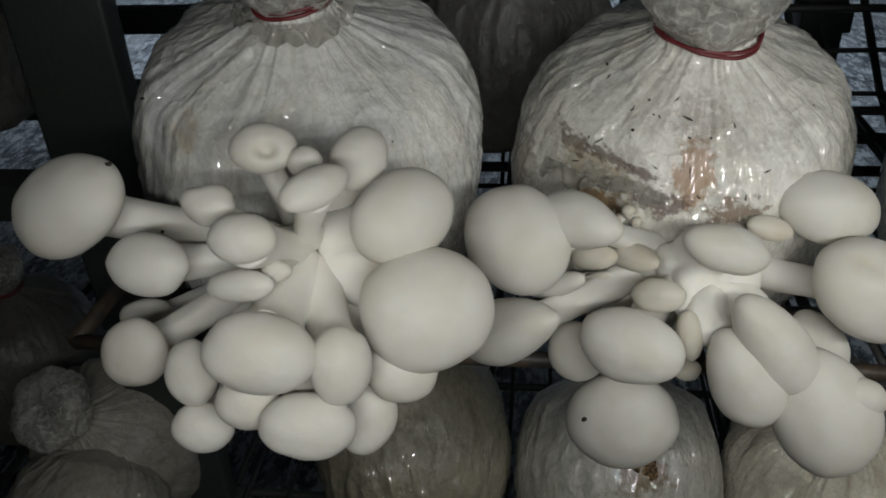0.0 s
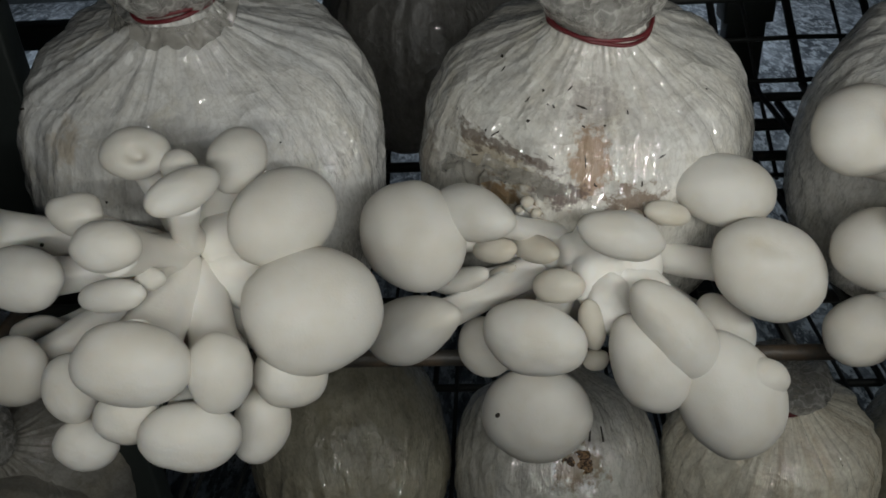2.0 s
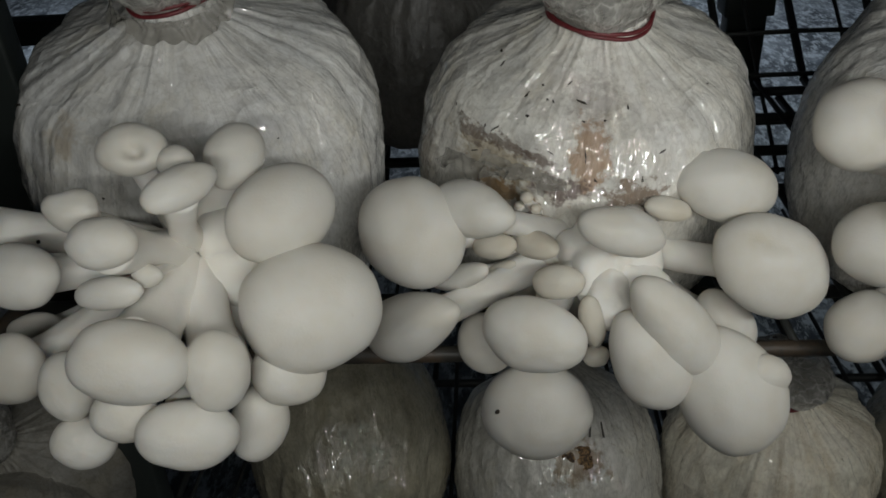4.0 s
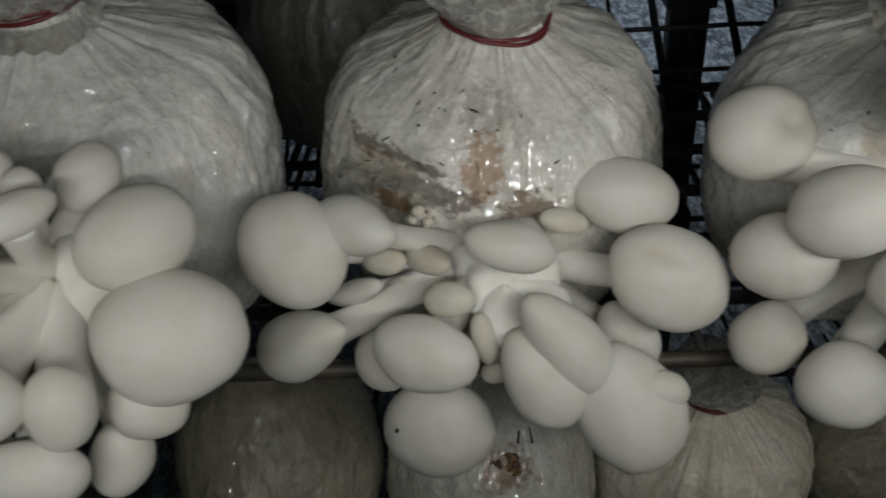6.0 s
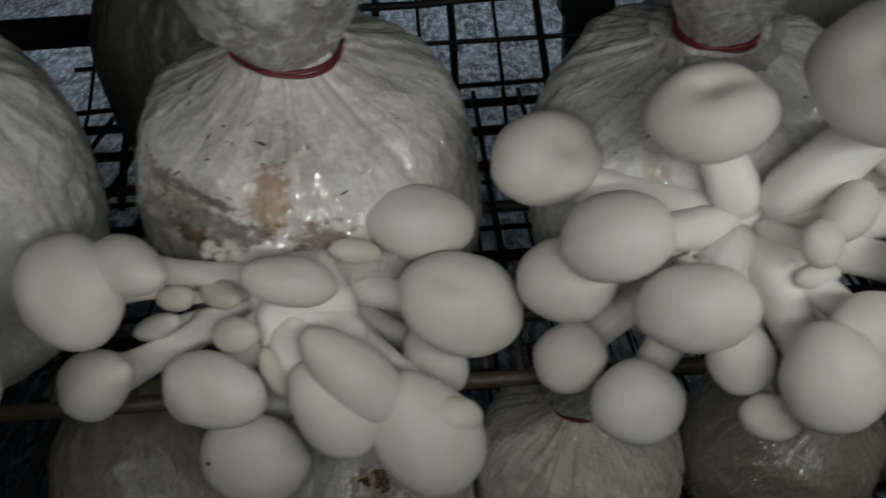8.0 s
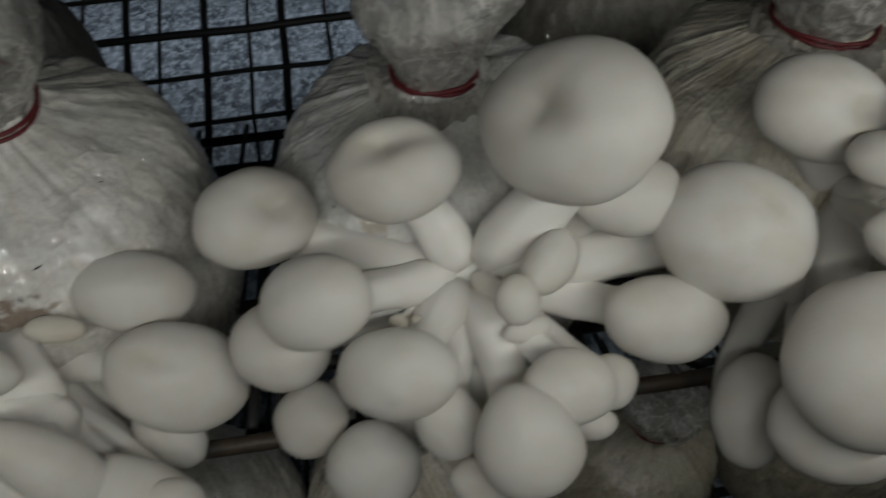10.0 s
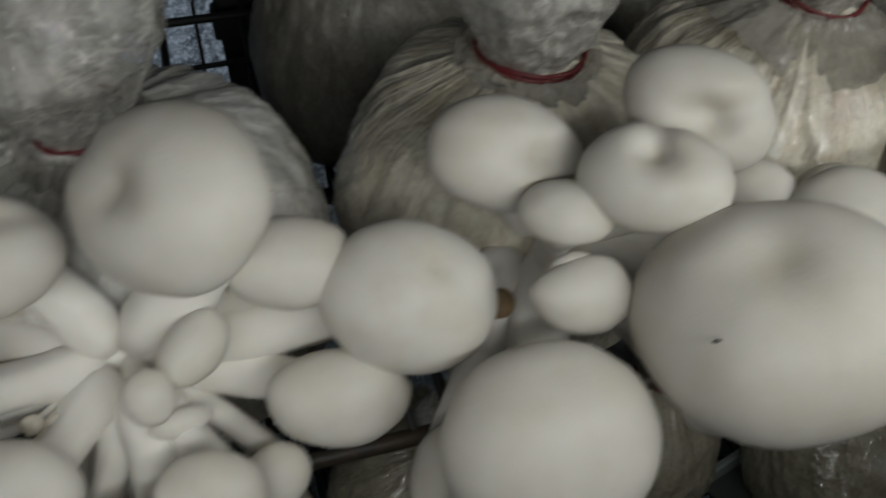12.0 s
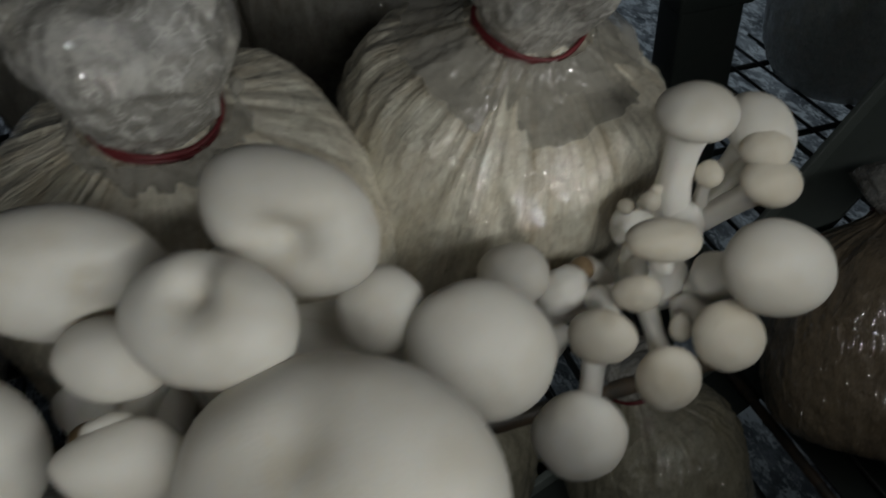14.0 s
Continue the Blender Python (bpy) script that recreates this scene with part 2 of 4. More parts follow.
m_band, nodes, links, shader = material("red_rubber", 0.45)
where = nodes.new("ShaderNodeTexCoord").outputs["Object"]
links.new(blend(nodes, links, noise_of(nodes, links, where, 120, 3), (0.085, 0.008, 0.011), (0.17, 0.022, 0.026)), shader.inputs["Base Color"])

m_speck, nodes, links, shader = material("black_debris", 0.7)
where = nodes.new("ShaderNodeTexCoord").outputs["Object"]
links.new(blend(nodes, links, noise_of(nodes, links, where, 900, 2), (0.01, 0.009, 0.007), (0.04, 0.03, 0.02)), shader.inputs["Base Color"])


m_hole, nodes, links, shader = material("brown_compost", 0.8)
where = nodes.new("ShaderNodeTexCoord").outputs["Object"]
links.new(blend(nodes, links, ramp(nodes, links, noise_of(nodes, links, where, 420, 4, 0.7), 0.4, 0.6), (0.03, 0.018, 0.01), (0.20, 0.12, 0.05)), shader.inputs["Base Color"])
links.new(bump(nodes, links, noise_of(nodes, links, where, 600, 4), 0.8, 0.001), shader.inputs["Normal"])

YELLOW_SKIN = flesh("yellow_cap_skin", (0.50, 0.40, 0.06), (0.40, 0.30, 0.05), 0.5)


def painted_steel(name, paint, rust, amount):
    m, nodes, links, shader = material(name, 0.5)
    where = nodes.new("ShaderNodeTexCoord").outputs["Object"]
    worn = ramp(nodes, links, noise_of(nodes, links, where, 60, 6, 0.7), 0.62 - amount, 0.80 - amount)
    colour = blend(nodes, links, worn, paint, rust)
    dust = noise_of(nodes, links, where, 14, 4)
    colour = blend(nodes, links, maths(nodes, links, "MULTIPLY", dust, 0.35), colour, (0.07, 0.07, 0.065))
    links.new(colour, shader.inputs["Base Color"])
    links.new(bump(nodes, links, noise_of(nodes, links, where, 350, 4), 0.4, 0.0008), shader.inputs["Normal"])
    return m


WIRE = painted_steel("dark_wire_paint", (0.028, 0.031, 0.030), (0.06, 0.042, 0.028), 0.05)
RUSTY = painted_steel("rusty_rod", (0.04, 0.035, 0.028), (0.085, 0.058, 0.036), 0.22)
POST = painted_steel("dark_green_post_paint", (0.032, 0.042, 0.039), (0.055, 0.046, 0.036), 0.02)
GREEN = painted_steel("grey_green_paint", (0.20, 0.235, 0.22), (0.08, 0.075, 0.07), 0.0)

FLOOR, nodes, links, shader = material("mottled_concrete", 0.55)
where = nodes.new("ShaderNodeTexCoord").outputs["Object"]
coarse = ramp(nodes, links, noise_of(nodes, links, where, 9, 6, 0.75, (1, 0.42, 1)), 0.38, 0.64)
grain = ramp(nodes, links, noise_of(nodes, links, where, 34, 5, 0.8, (1, 0.40, 1)), 0.48, 0.57)
tone = blend(nodes, links, coarse, (0.06, 0.07, 0.085), (0.34, 0.37, 0.41))
tone = blend(nodes, links, maths(nodes, links, "MULTIPLY", grain, 0.75), tone, (0.72, 0.77, 0.82))
links.new(tone, shader.inputs["Base Color"])
links.new(bump(nodes, links, noise_of(nodes, links, where, 30, 5), 0.6, 0.01), shader.inputs["Normal"])

WALL, nodes, links, shader = material("grey_plaster", 0.8)
where = nodes.new("ShaderNodeTexCoord").outputs["Object"]
links.new(blend(nodes, links, noise_of(nodes, links, where, 5, 6, 0.7), (0.10, 0.11, 0.11), (0.24, 0.26, 0.27)), shader.inputs["Base Color"])


# ---- builders ----
def part(name, bm, mat, parent=None, label="", smooth=True):
    mesh = bpy.data.meshes.new(name)
    bm.to_mesh(mesh)
    bm.free()
    mesh.materials.append(mat)
    if smooth:
        mesh.shade_smooth()
    ob = new(name, mesh)
    ob.parent = parent
    return tagged(ob, label)


def thing(name, place, label, category, group="", kind=""):
    ob = new(name)
    ob.location = place
    ob.empty_display_size = 0.02
    return tagged(ob, label, category, group, kind)


def ring_mesh(rings, close_start=True, close_end=True):
    """A skin over rings of equal count, with a point at either end."""
    bm = bmesh.new()
    rows = [[bm.verts.new(p) for p in ring] for ring in rings]
    for a, b in zip(rows, rows[1:]):
        for i in range(len(a)):
            j = (i + 1) % len(a)
            bm.faces.new((a[i], a[j], b[j], b[i]))
    for row, close, turn in ((rows[0], close_start, True), (rows[-1], close_end, False)):
        if close:
            tip = bm.verts.new(sum((v.co for v in row), Vector()) / len(row))
            for i in range(len(row)):
                j = (i + 1) % len(row)
                bm.faces.new((tip, row[j], row[i]) if turn else (tip, row[i], row[j]))
    bmesh.ops.recalc_face_normals(bm, faces=bm.faces)
    return bm


def tube(points, radii, sides=14, wobble=0.0, seed=0.0):
    """A tube through points."""
    rings = []
    for k, (p, r) in enumerate(zip(points, radii)):
        along = (points[min(k + 1, len(points) - 1)] - points[max(k - 1, 0)]).normalized()
        side = along.orthogonal().normalized() if k == 0 else (side - along * side.dot(along)).normalized()
        other = along.cross(side)
        ring = []
        for i in range(sides):
            a = 2 * math.pi * i / sides
            d = math.cos(a) * side + math.sin(a) * other
            ring.append(p + d * r * (1 + wobble * noise.noise(d * 1.3 + p * 60 + Vector((seed, 0, 0)))))
        rings.append(ring)
    return ring_mesh(rings)


def box(size, at=(0, 0, 0), bevel=0.002):
    bm = bmesh.new()
    bmesh.ops.create_cube(bm, size=1.0)
    bmesh.ops.scale(bm, vec=size, verts=bm.verts)
    if bevel:
        bmesh.ops.bevel(bm, geom=list(bm.edges), offset=bevel, segments=2, affect="EDGES", profile=0.6)
    bmesh.ops.translate(bm, vec=at, verts=bm.verts)
    return bm


CORES = {}
COUNT = [0]


def cluster(core, label, root=0.016):
    """The root of a bunch: a lumpy white base from which the stems spring."""
    ob = thing("mushroom_cluster", core, label, "mushrooms", "mushroom clusters on the bags")
    bm = bmesh.new()
    bmesh.ops.create_icosphere(bm, subdivisions=4, radius=root)
    for v in bm.verts:
        v.co *= 1 + 0.35 * noise.noise(v.co * 90 + Vector(core) * 30) + 0.12 * noise.noise(v.co * 260)
        v.co.y = 0.8 * v.co.y + 0.95 * root
    part("base", bm, STEM, ob)
    CORES[ob] = Vector(core)
    return ob


def lump(bunch, place, radius, mat=None):
    """A swelling of the base, white and uneven."""
    bm = bmesh.new()
    bmesh.ops.create_icosphere(bm, subdivisions=4, radius=radius)
    at = Vector(place)
    for v in bm.verts:
        v.co *= 1 + 0.35 * noise.noise(v.co * 70 + at * 30) + 0.08 * noise.noise(v.co * 240 + at * 70)
        v.co += at - CORES[bunch]
    return part("base", bm, mat or STEM, bunch)


def mushroom(bunch, place, normal, major, size, hollow=None, stem=None, lobes=0.0, skin=None, root=None, taper=0.0):
    """A cap on its stem. size: half length, half width and dome height; hollow: place on the cap, width, depth and direction of a dent; taper: how much wider the cap grows along its length."""
    COUNT[0] += 1
    seed = COUNT[0] * 7.31
    place, n, u = Vector(place), Vector(normal).normalized(), Vector(major)
    u = (u - n * u.dot(n)).normalized()
    v = n.cross(u)
    a, b, c = size
    mid = math.sqrt(a * b)
    base = place - CORES[bunch]
    sides, rings = 48, []
    profile = [(math.sin(k * math.pi / 2 / 15), math.cos(k * math.pi / 2 / 15)) for k in range(1, 16)]
    profile += [(math.sin(math.radians(90 + k)), 0.75 * math.cos(math.radians(90 + k))) for k in (10, 20, 30, 40, 50)]
    profile += [(0.62, -0.50), (0.48, -0.42), (0.34, -0.38)]
    for k, (r, z) in enumerate(profile):
        ring = []
        for i in range(sides):
            t = 2 * math.pi * i / sides
            x, y = r * math.cos(t), r * math.sin(t)
            swell = 1 + (0.055 + lobes) * noise.noise(Vector((1.2 * math.cos(t), 1.2 * math.sin(t), seed))) * r
            swell += 0.022 * noise.noise(Vector((2.6 * x, 2.6 * y, seed + 9)))
            h = z
            if hollow and z > -0.1:
                du, dv, width, depth, turn, cut = hollow
                ct, sn = math.cos(radians(turn)), math.sin(radians(turn))
                px, py = (x - du) * ct + (y - dv) * sn, -(x - du) * sn + (y - dv) * ct
                py += 0.18 * px * px
                far = px * px + py * py
                run = 1 / (1 + math.exp(-5 * (px / width - 0.1)))
                furrow = run * math.exp(-py * py / (0.55 * width * width))
                h -= depth * (0.55 * math.exp(-far / (1.1 * width * width)) + 0.22 * math.exp(-far / (5 * width * width)))
                h -= depth * cut * furrow * (0.35 + 0.65 * max(0.0, 1 - 0.7 * px))
                swell -= 0.10 * cut * depth * furrow * r
            h += 0.05 * noise.noise(Vector((1.8 * x, 1.8 * y, seed + 20))) + 0.014 * noise.noise(Vector((4.5 * x, 4.5 * y, seed + 40)))
            ring.append(base + u * a * x * swell + v * b * y * swell * (1 + taper * x) + n * c * h)
        rings.append(ring)
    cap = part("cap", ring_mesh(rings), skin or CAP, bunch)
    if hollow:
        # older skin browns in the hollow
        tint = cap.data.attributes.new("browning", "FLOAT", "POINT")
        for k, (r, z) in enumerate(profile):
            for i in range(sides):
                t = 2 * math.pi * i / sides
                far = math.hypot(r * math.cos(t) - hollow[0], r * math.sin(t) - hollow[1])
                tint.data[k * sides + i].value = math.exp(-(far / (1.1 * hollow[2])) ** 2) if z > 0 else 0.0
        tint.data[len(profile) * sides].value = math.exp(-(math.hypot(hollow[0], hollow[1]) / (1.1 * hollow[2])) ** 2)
    # the stem bends from under the cap to the common base
    thick = stem or min(0.0125, max(0.0022, 0.54 * min(a, b)))
    start = base - n * 0.35 * c
    end = Vector(root) - CORES[bunch] if root else (Vector((0, 0.005, 0)) + 0.10 * base)
    reach = (start - end).length
    pull = start - n * 0.45 * reach
    points, radii = [], []
    for k in range(13):
        s = k / 12
        points.append((1 - s) ** 2 * start + 2 * s * (1 - s) * pull + s * s * end)
        tip = 1.0 if k < 11 else (0.85, 0.5)[k - 11]
        radii.append(tip * thick * (1.10 - 0.22 * math.sin(math.pi * min(1, s * 1.1)) - 0.06 * s * s))
    part("stem", tube(points, radii, 28, 0.16, seed), STEM, bunch)
    return cap


def smooth_profile(knots, count):
    """Catmull-Rom through (radius, height) knots."""
    pts = [Vector(k) for k in knots]
    pts = [pts[0] * 2 - pts[1], *pts, pts[-1] * 2 - pts[-2]]
    out = []
    for k in range(count):
        s = k / (count - 1) * (len(knots) - 1)
        i = min(int(s), len(knots) - 2)
        f = s - i
        p0, p1, p2, p3 = pts[i:i + 4]
        out.append(0.5 * (2 * p1 + (p2 - p0) * f + (2 * p0 - 5 * p1 + 4 * p2 - p3) * f * f + (3 * p1 - p0 - 3 * p2 + p3) * f ** 3))
    return out


BODY = ((0.05, -0.93), (0.55, -0.93), (0.82, -0.85), (0.96, -0.55), (1.0, -0.15), (0.97, 0.18), (0.88, 0.46), (0.73, 0.69), (0.53, 0.84), (0.38, 0.92), (0.34, 0.97))
NECK = ((0.33, 0.82), (0.345, 0.88), (0.40, 1.0), (0.44, 1.18), (0.45, 1.4), (0.40, 1.58), (0.26, 1.68), (0.06, 1.66))


def bag(place, radius, mat, label, seed, turn=None, neck=1.0, pleat=1.0, band=True, slim=1.0, collar=0.0, lean=None, tie=0.75, group="mushroom bags on the wire shelf"):
    """A tied bag: pleated body, crumpled neck and rubber band. tie: how tightly the band draws the neck in."""
    ob = thing("mushroom_bag", place, label, "grow bag", group)
    if turn:
        ob.rotation_euler = [radians(v) for v in turn]
    sides = 220
    rings = []
    for r, z in smooth_profile(BODY, 64):
        near = max(0.0, min(1.0, (z + 0.5) / 1.2))
        drawn = max(0.0, min(1.0, (z - 0.62) / 0.30))
        r *= 1 - (1 - tie) * drawn * drawn * (3 - 2 * drawn)
        ring = []
        for i in range(sides):
            t = 2 * math.pi * i / sides
            d = Vector((math.cos(t), math.sin(t), 0))
            sway = 0.35 * noise.noise(d * 2.0 + Vector((seed, 3, 1.3 * z)))
            e = Vector((math.cos(t + sway), math.sin(t + sway), 0))
            ridge = 1 - 2 * abs(noise.noise(e * 4.5 + Vector((0, 0, 0.4 * z + seed))))
            fine = 1 - 2 * abs(noise.noise(e * 10 + Vector((seed, 0, 0.7 * z))))
            third = 1 - 2 * abs(noise.noise(e * 21 + Vector((1.2 * z, seed, 1.0 * z))))
            fold = (0.026 * ridge + 0.019 * fine + 0.009 * third) * pleat * (0.12 + 1.05 * near * near) * min(1, r / 0.3)
            lump = 0.055 * noise.noise(d * 1.4 + Vector((0, seed, 1.5 * z)))
            crease = 0.034 * (0.5 - abs(noise.noise(Vector((d.x * r, d.y * r, z)) * 5 + Vector((seed, 0, 0))))) + 0.010 * noise.noise(Vector((d.x * r, d.y * r, z)) * 11 + Vector((seed, seed, 0)))
            k = radius * (r * (1 + lump) + fold - 0.025 * pleat * near + crease)
            ring.append(Vector((d.x * k, d.y * k, radius * (z + 0.02 * noise.noise(d * 3 + Vector((z, seed, 0)))))))
        rings.append(ring)
    body = part("bag_body", ring_mesh(rings, True, True), mat, ob)
    if collar:
        # a loose skirt of empty film below the tie
        rings = []
        outer = smooth_profile(BODY, 64)
        for k in range(15):
            f = k / 14
            r, z = outer[int(62 - f * collar * 30)]
            drawn = max(0.0, min(1.0, (z - 0.62) / 0.30))
            r *= 1 - (1 - tie) * drawn * drawn * (3 - 2 * drawn)
            ring = []
            for i in range(sides):
                t = 2 * math.pi * i / sides
                d = Vector((math.cos(t), math.sin(t), 0))
                slip = f * 0.16 * noise.noise(d * 1.6 + Vector((seed, 2, 0))) + f * 0.03 * noise.noise(d * 5 + Vector((seed, 4, 0)))
                lift = 0.085 + 0.03 * f * (1 - 2 * abs(noise.noise(d * 4 + Vector((0, seed, f))))) + 0.02 * noise.noise(d * 11 + Vector((seed, 0, 2 * f)))
                w = radius * (r * (1 + 0.055 * noise.noise(d * 1.4 + Vector((0, seed, 1.5 * z)))) + lift)
                ring.append(Vector((d.x * w, d.y * w, radius * (z + slip + 0.02))))
            rings.append(ring)
        part("film_collar", ring_mesh(rings, False, False), CLEAR, ob, "loose collar of clear grey film")
    if not neck:
        return ob
    sides, rings = 170, []
    for r, z in smooth_profile(NECK, 64):
        ring = []
        up = (z - 0.82) * neck
        for i in range(sides):
            t = 2 * math.pi * i / sides
            d = Vector((math.cos(t), math.sin(t), 0))
            rise = min(1.0, 0.25 + up * 3)
            fold = 0.012 * rise * (1 - 2 * abs(noise.noise(d * 4 + Vector((seed, 1.2 * z, 3))))) + 0.07 * rise * noise.noise(Vector((d.x * r * 3.2, d.y * r * 3.2, z * 3.4 + seed)))
            fold += 0.030 * rise * (0.4 - abs(noise.noise(Vector((d.x * r * 7, d.y * r * 7, z * 6 - seed))))) + 0.013 * (0.4 - abs(noise.noise(Vector((d.x * r * 15, d.y * r * 15, z * 11 + 2 * seed))))) + 0.004 * noise.noise(Vector((d.x * r * 14, d.y * r * 14, z * 12 + seed)))
            k = radius * (r * (tie + (1 - tie) * min(1.0, 2.2 * up)) * (1 + (slim - 1) * min(1, up * 4)) + fold * min(1, r / 0.2))
            ring.append(Vector((d.x * k + 0.10 * radius * up * (math.sin(seed) if lean is None else lean), d.y * k + 0.10 * radius * up, radius * (0.95 + up) + radius * 0.05 * noise.noise(d * 2 + Vector((z * 3, 0, seed))))))
        rings.append(ring)
    twist = part("bag_neck", ring_mesh(rings), NECK_FILM, ob, "crumpled twist of clear film")
    if band:
        for k in range(2):
            pts = []
            for i in range(49):
                t = 2 * math.pi * i / 48
                rr = radius * (0.385 * tie + 0.004 + 0.012 * noise.noise(Vector((2 * math.cos(t), 2 * math.sin(t), seed + k))))
                pts.append(Vector((rr * math.cos(t), rr * math.sin(t), radius * (0.975 + 0.035 * k * math.sin(t + seed) + 0.02 * math.sin(2 * t + seed)))))
            part("rubber_band", tube(pts, [0.0010] * 49, 8), m_band, twist, "red rubber band")
    return ob


def wire_shelf(z, label, left, right, front, back, step, rails):
    """A welded wire shelf: rails across, wires from front to back, a rusty front rod and side rods."""
    ob = thing("wire_shelf", ((left + right) / 2, front, z), label, "rack shelf", "wire shelves of the rack")
    cx = (left + right) / 2

    def wire(name, p, q, r, mat, sides=8):
        p, q = Vector(p) - Vector((cx, front, z)), Vector(q) - Vector((cx, front, z))
        part(name, tube([p.lerp(q, k / 6) for k in range(7)], [r] * 7, sides, 0.12, p.x * 40), mat, ob)

    wire("front_rod", (left, front, z), (right, front, z), 0.0042, RUSTY, 12)
    for y in rails:
        wire("rail", (left, y, z - 0.006), (right, y, z - 0.006), 0.0042, WIRE)
    for x, mat in ((left, RUSTY), (right, WIRE)):
        wire("side_rod", (x, front, z), (x, back, z), 0.0045, mat, 12)
    for k in range(int((right - left) / 0.115)):
        x = left + 0.06 + 0.115 * k
        wire("beam", (x, front + 0.02, z - 0.014), (x, back, z - 0.014), 0.0032, WIRE)
    count = int((right - left) / step)
    for k in range(1, count):
        x = left + (right - left) * k / count
        wire("wire", (x, front, z + 0.002), (x, back, z + 0.002), 0.0022, WIRE)
    return ob


# ---- room ----
def slab(name, size, at, mat, label, category):
    return tagged(part(name, box(size, at, 0), mat, None, "", False), label, category, "", "structure")


slab("floor", (9.0, 7.4, 0.1), (0, 1.5, -0.05), FLOOR, "mottled blue-grey concrete floor", "floor")
slab("ceiling", (9.0, 7.4, 0.1), (0, 1.5, 2.75), WALL, "plain grey ceiling", "ceiling")
slab("wall_south", (9.0, 0.15, 2.7), (0, -2.13, 1.35), WALL, "plain grey plastered wall", "wall")
slab("wall_west", (0.15, 7.1, 2.7), (-4.4, 1.5, 1.35), WALL, "plain grey plastered wall", "wall")
slab("wall_east", (0.15, 7.1, 2.7), (4.4, 1.5, 1.35), WALL, "plain grey plastered wall", "wall")
slab("wall_north", (9.0, 0.15, 2.7), (0, 5.12, 1.35), WALL, "plain grey plastered wall", "wall")

# ---- rack ----
SHELF = 0.955
wire_shelf(SHELF, "dark wire shelf with a rusty front rod", -0.205, 0.715, 0.304, 0.66, 0.038, (0.36, 0.42, 0.48, 0.54, 0.60, 0.655))
wire_shelf(0.655, "lower dark wire shelf under the bags", -0.52, 0.84, 0.335, 0.96, 0.038, (0.47, 0.63, 0.785, 0.935))


wire_shelf(0.70, "dark wire shelf of the next rack", 0.866, 1.52, 0.26, 1.02, 0.038, (0.42, 0.60, 0.78, 0.95))


def wire_panel(left, right, low, high, label):
    """A leaning welded grid: thin and thick bars by turns, crossed by long wires. low and high: (y, z) of its ends."""
    ob = thing("leaning_grille", ((left + right) / 2, low[0], low[1]), label, "wire grille")
    at = Vector(((left + right) / 2, low[0], low[1]))

    def bar(name, p, q, r, kink=0.0):
        pts = [Vector(p).lerp(Vector(q), k / 10) - at for k in range(11)]
        for k, v in enumerate(pts):
            v.x += kink * noise.noise(Vector((p[0] * 31, k * 0.7, 0)))
            v.z += kink * noise.noise(Vector((k * 0.6, p[2] * 31, 5)))
        part(name, tube(pts, [r] * 11, 8, 0.12, p[0] * 40), WIRE, ob)

    count = int((right - left) / 0.04)
    for k in range(count + 1):
        x = left + 0.04 * k + 0.004 * (k % 3 - 1)
        bar("upright_wire", (x, *low), (x, *high), 0.0040 if k % 2 else 0.0020, 0.004)
    run = math.hypot(high[0] - low[0], high[1] - low[1])
    for k in range(int(run / 0.053) + 1):
        f = 0.053 * k / run
        y, z = low[0] + f * (high[0] - low[0]), low[1] + f * (high[1] - low[1])
        bar("cross_wire", (left - 0.02, y, z + 0.004), (right + 0.02, y, z + 0.004), 0.0042 if k % 3 == 1 else 0.0026, 0.003)
    return ob


wire_panel(-0.15, 0.49, (0.66, 0.867), (1.15, 1.172), "dark leaning wire grid behind the bags")


def post(x, y, w, d, mat, label):
    ob = thing("rack_post", (x, y, 0), label, "rack post", "posts of the rack")
    part("upright", box((w, d, 2.2), (0, 0, 1.1), 0.003), mat, ob)
    for z in (SHELF - 0.012, 0.643):
        part("bracket", box((w + 0.012, d + 0.012, 0.03), (0, 0, z), 0.003), mat, ob)
    return ob


post(-0.252, 0.455, 0.066, 0.02, POST, "dark green painted rack post")
post(0.365, 0.955, 0.045, 0.03, POST, "dark rack post behind the wire grid")
post(0.945, 0.715, 0.066, 0.04, POST, "dark rack post behind the bags")


def beam(y, z, left, right, thick, label):
    ob = thing("rack_beam", ((left + right) / 2, y, z), label, "rack beam", "long beams of the rack")
    part("bar", box((right - left, thick, thick), (0, 0, 0), 0.002), POST, ob)
    for x in (left, right):
        part("end_plate", box((0.006, thick + 0.01, thick + 0.01), (x - (left + right) / 2, 0, 0), 0.001), POST, ob)


beam(0.478, SHELF - 0.004, -0.75, -0.165, 0.030, "dark painted beam under the wire shelf")
beam(0.685, SHELF - 0.010, -0.75, -0.16, 0.032, "dark painted beam under the wire shelf")

beam(0.95, SHELF - 0.008, -0.95, -0.16, 0.030, "dark painted back beam of the rack")

wire_shelf(0.42, "lowest dark wire shelf in the shade", 0.30, 0.98, 0.42, 0.96, 0.038, (0.60, 0.78))


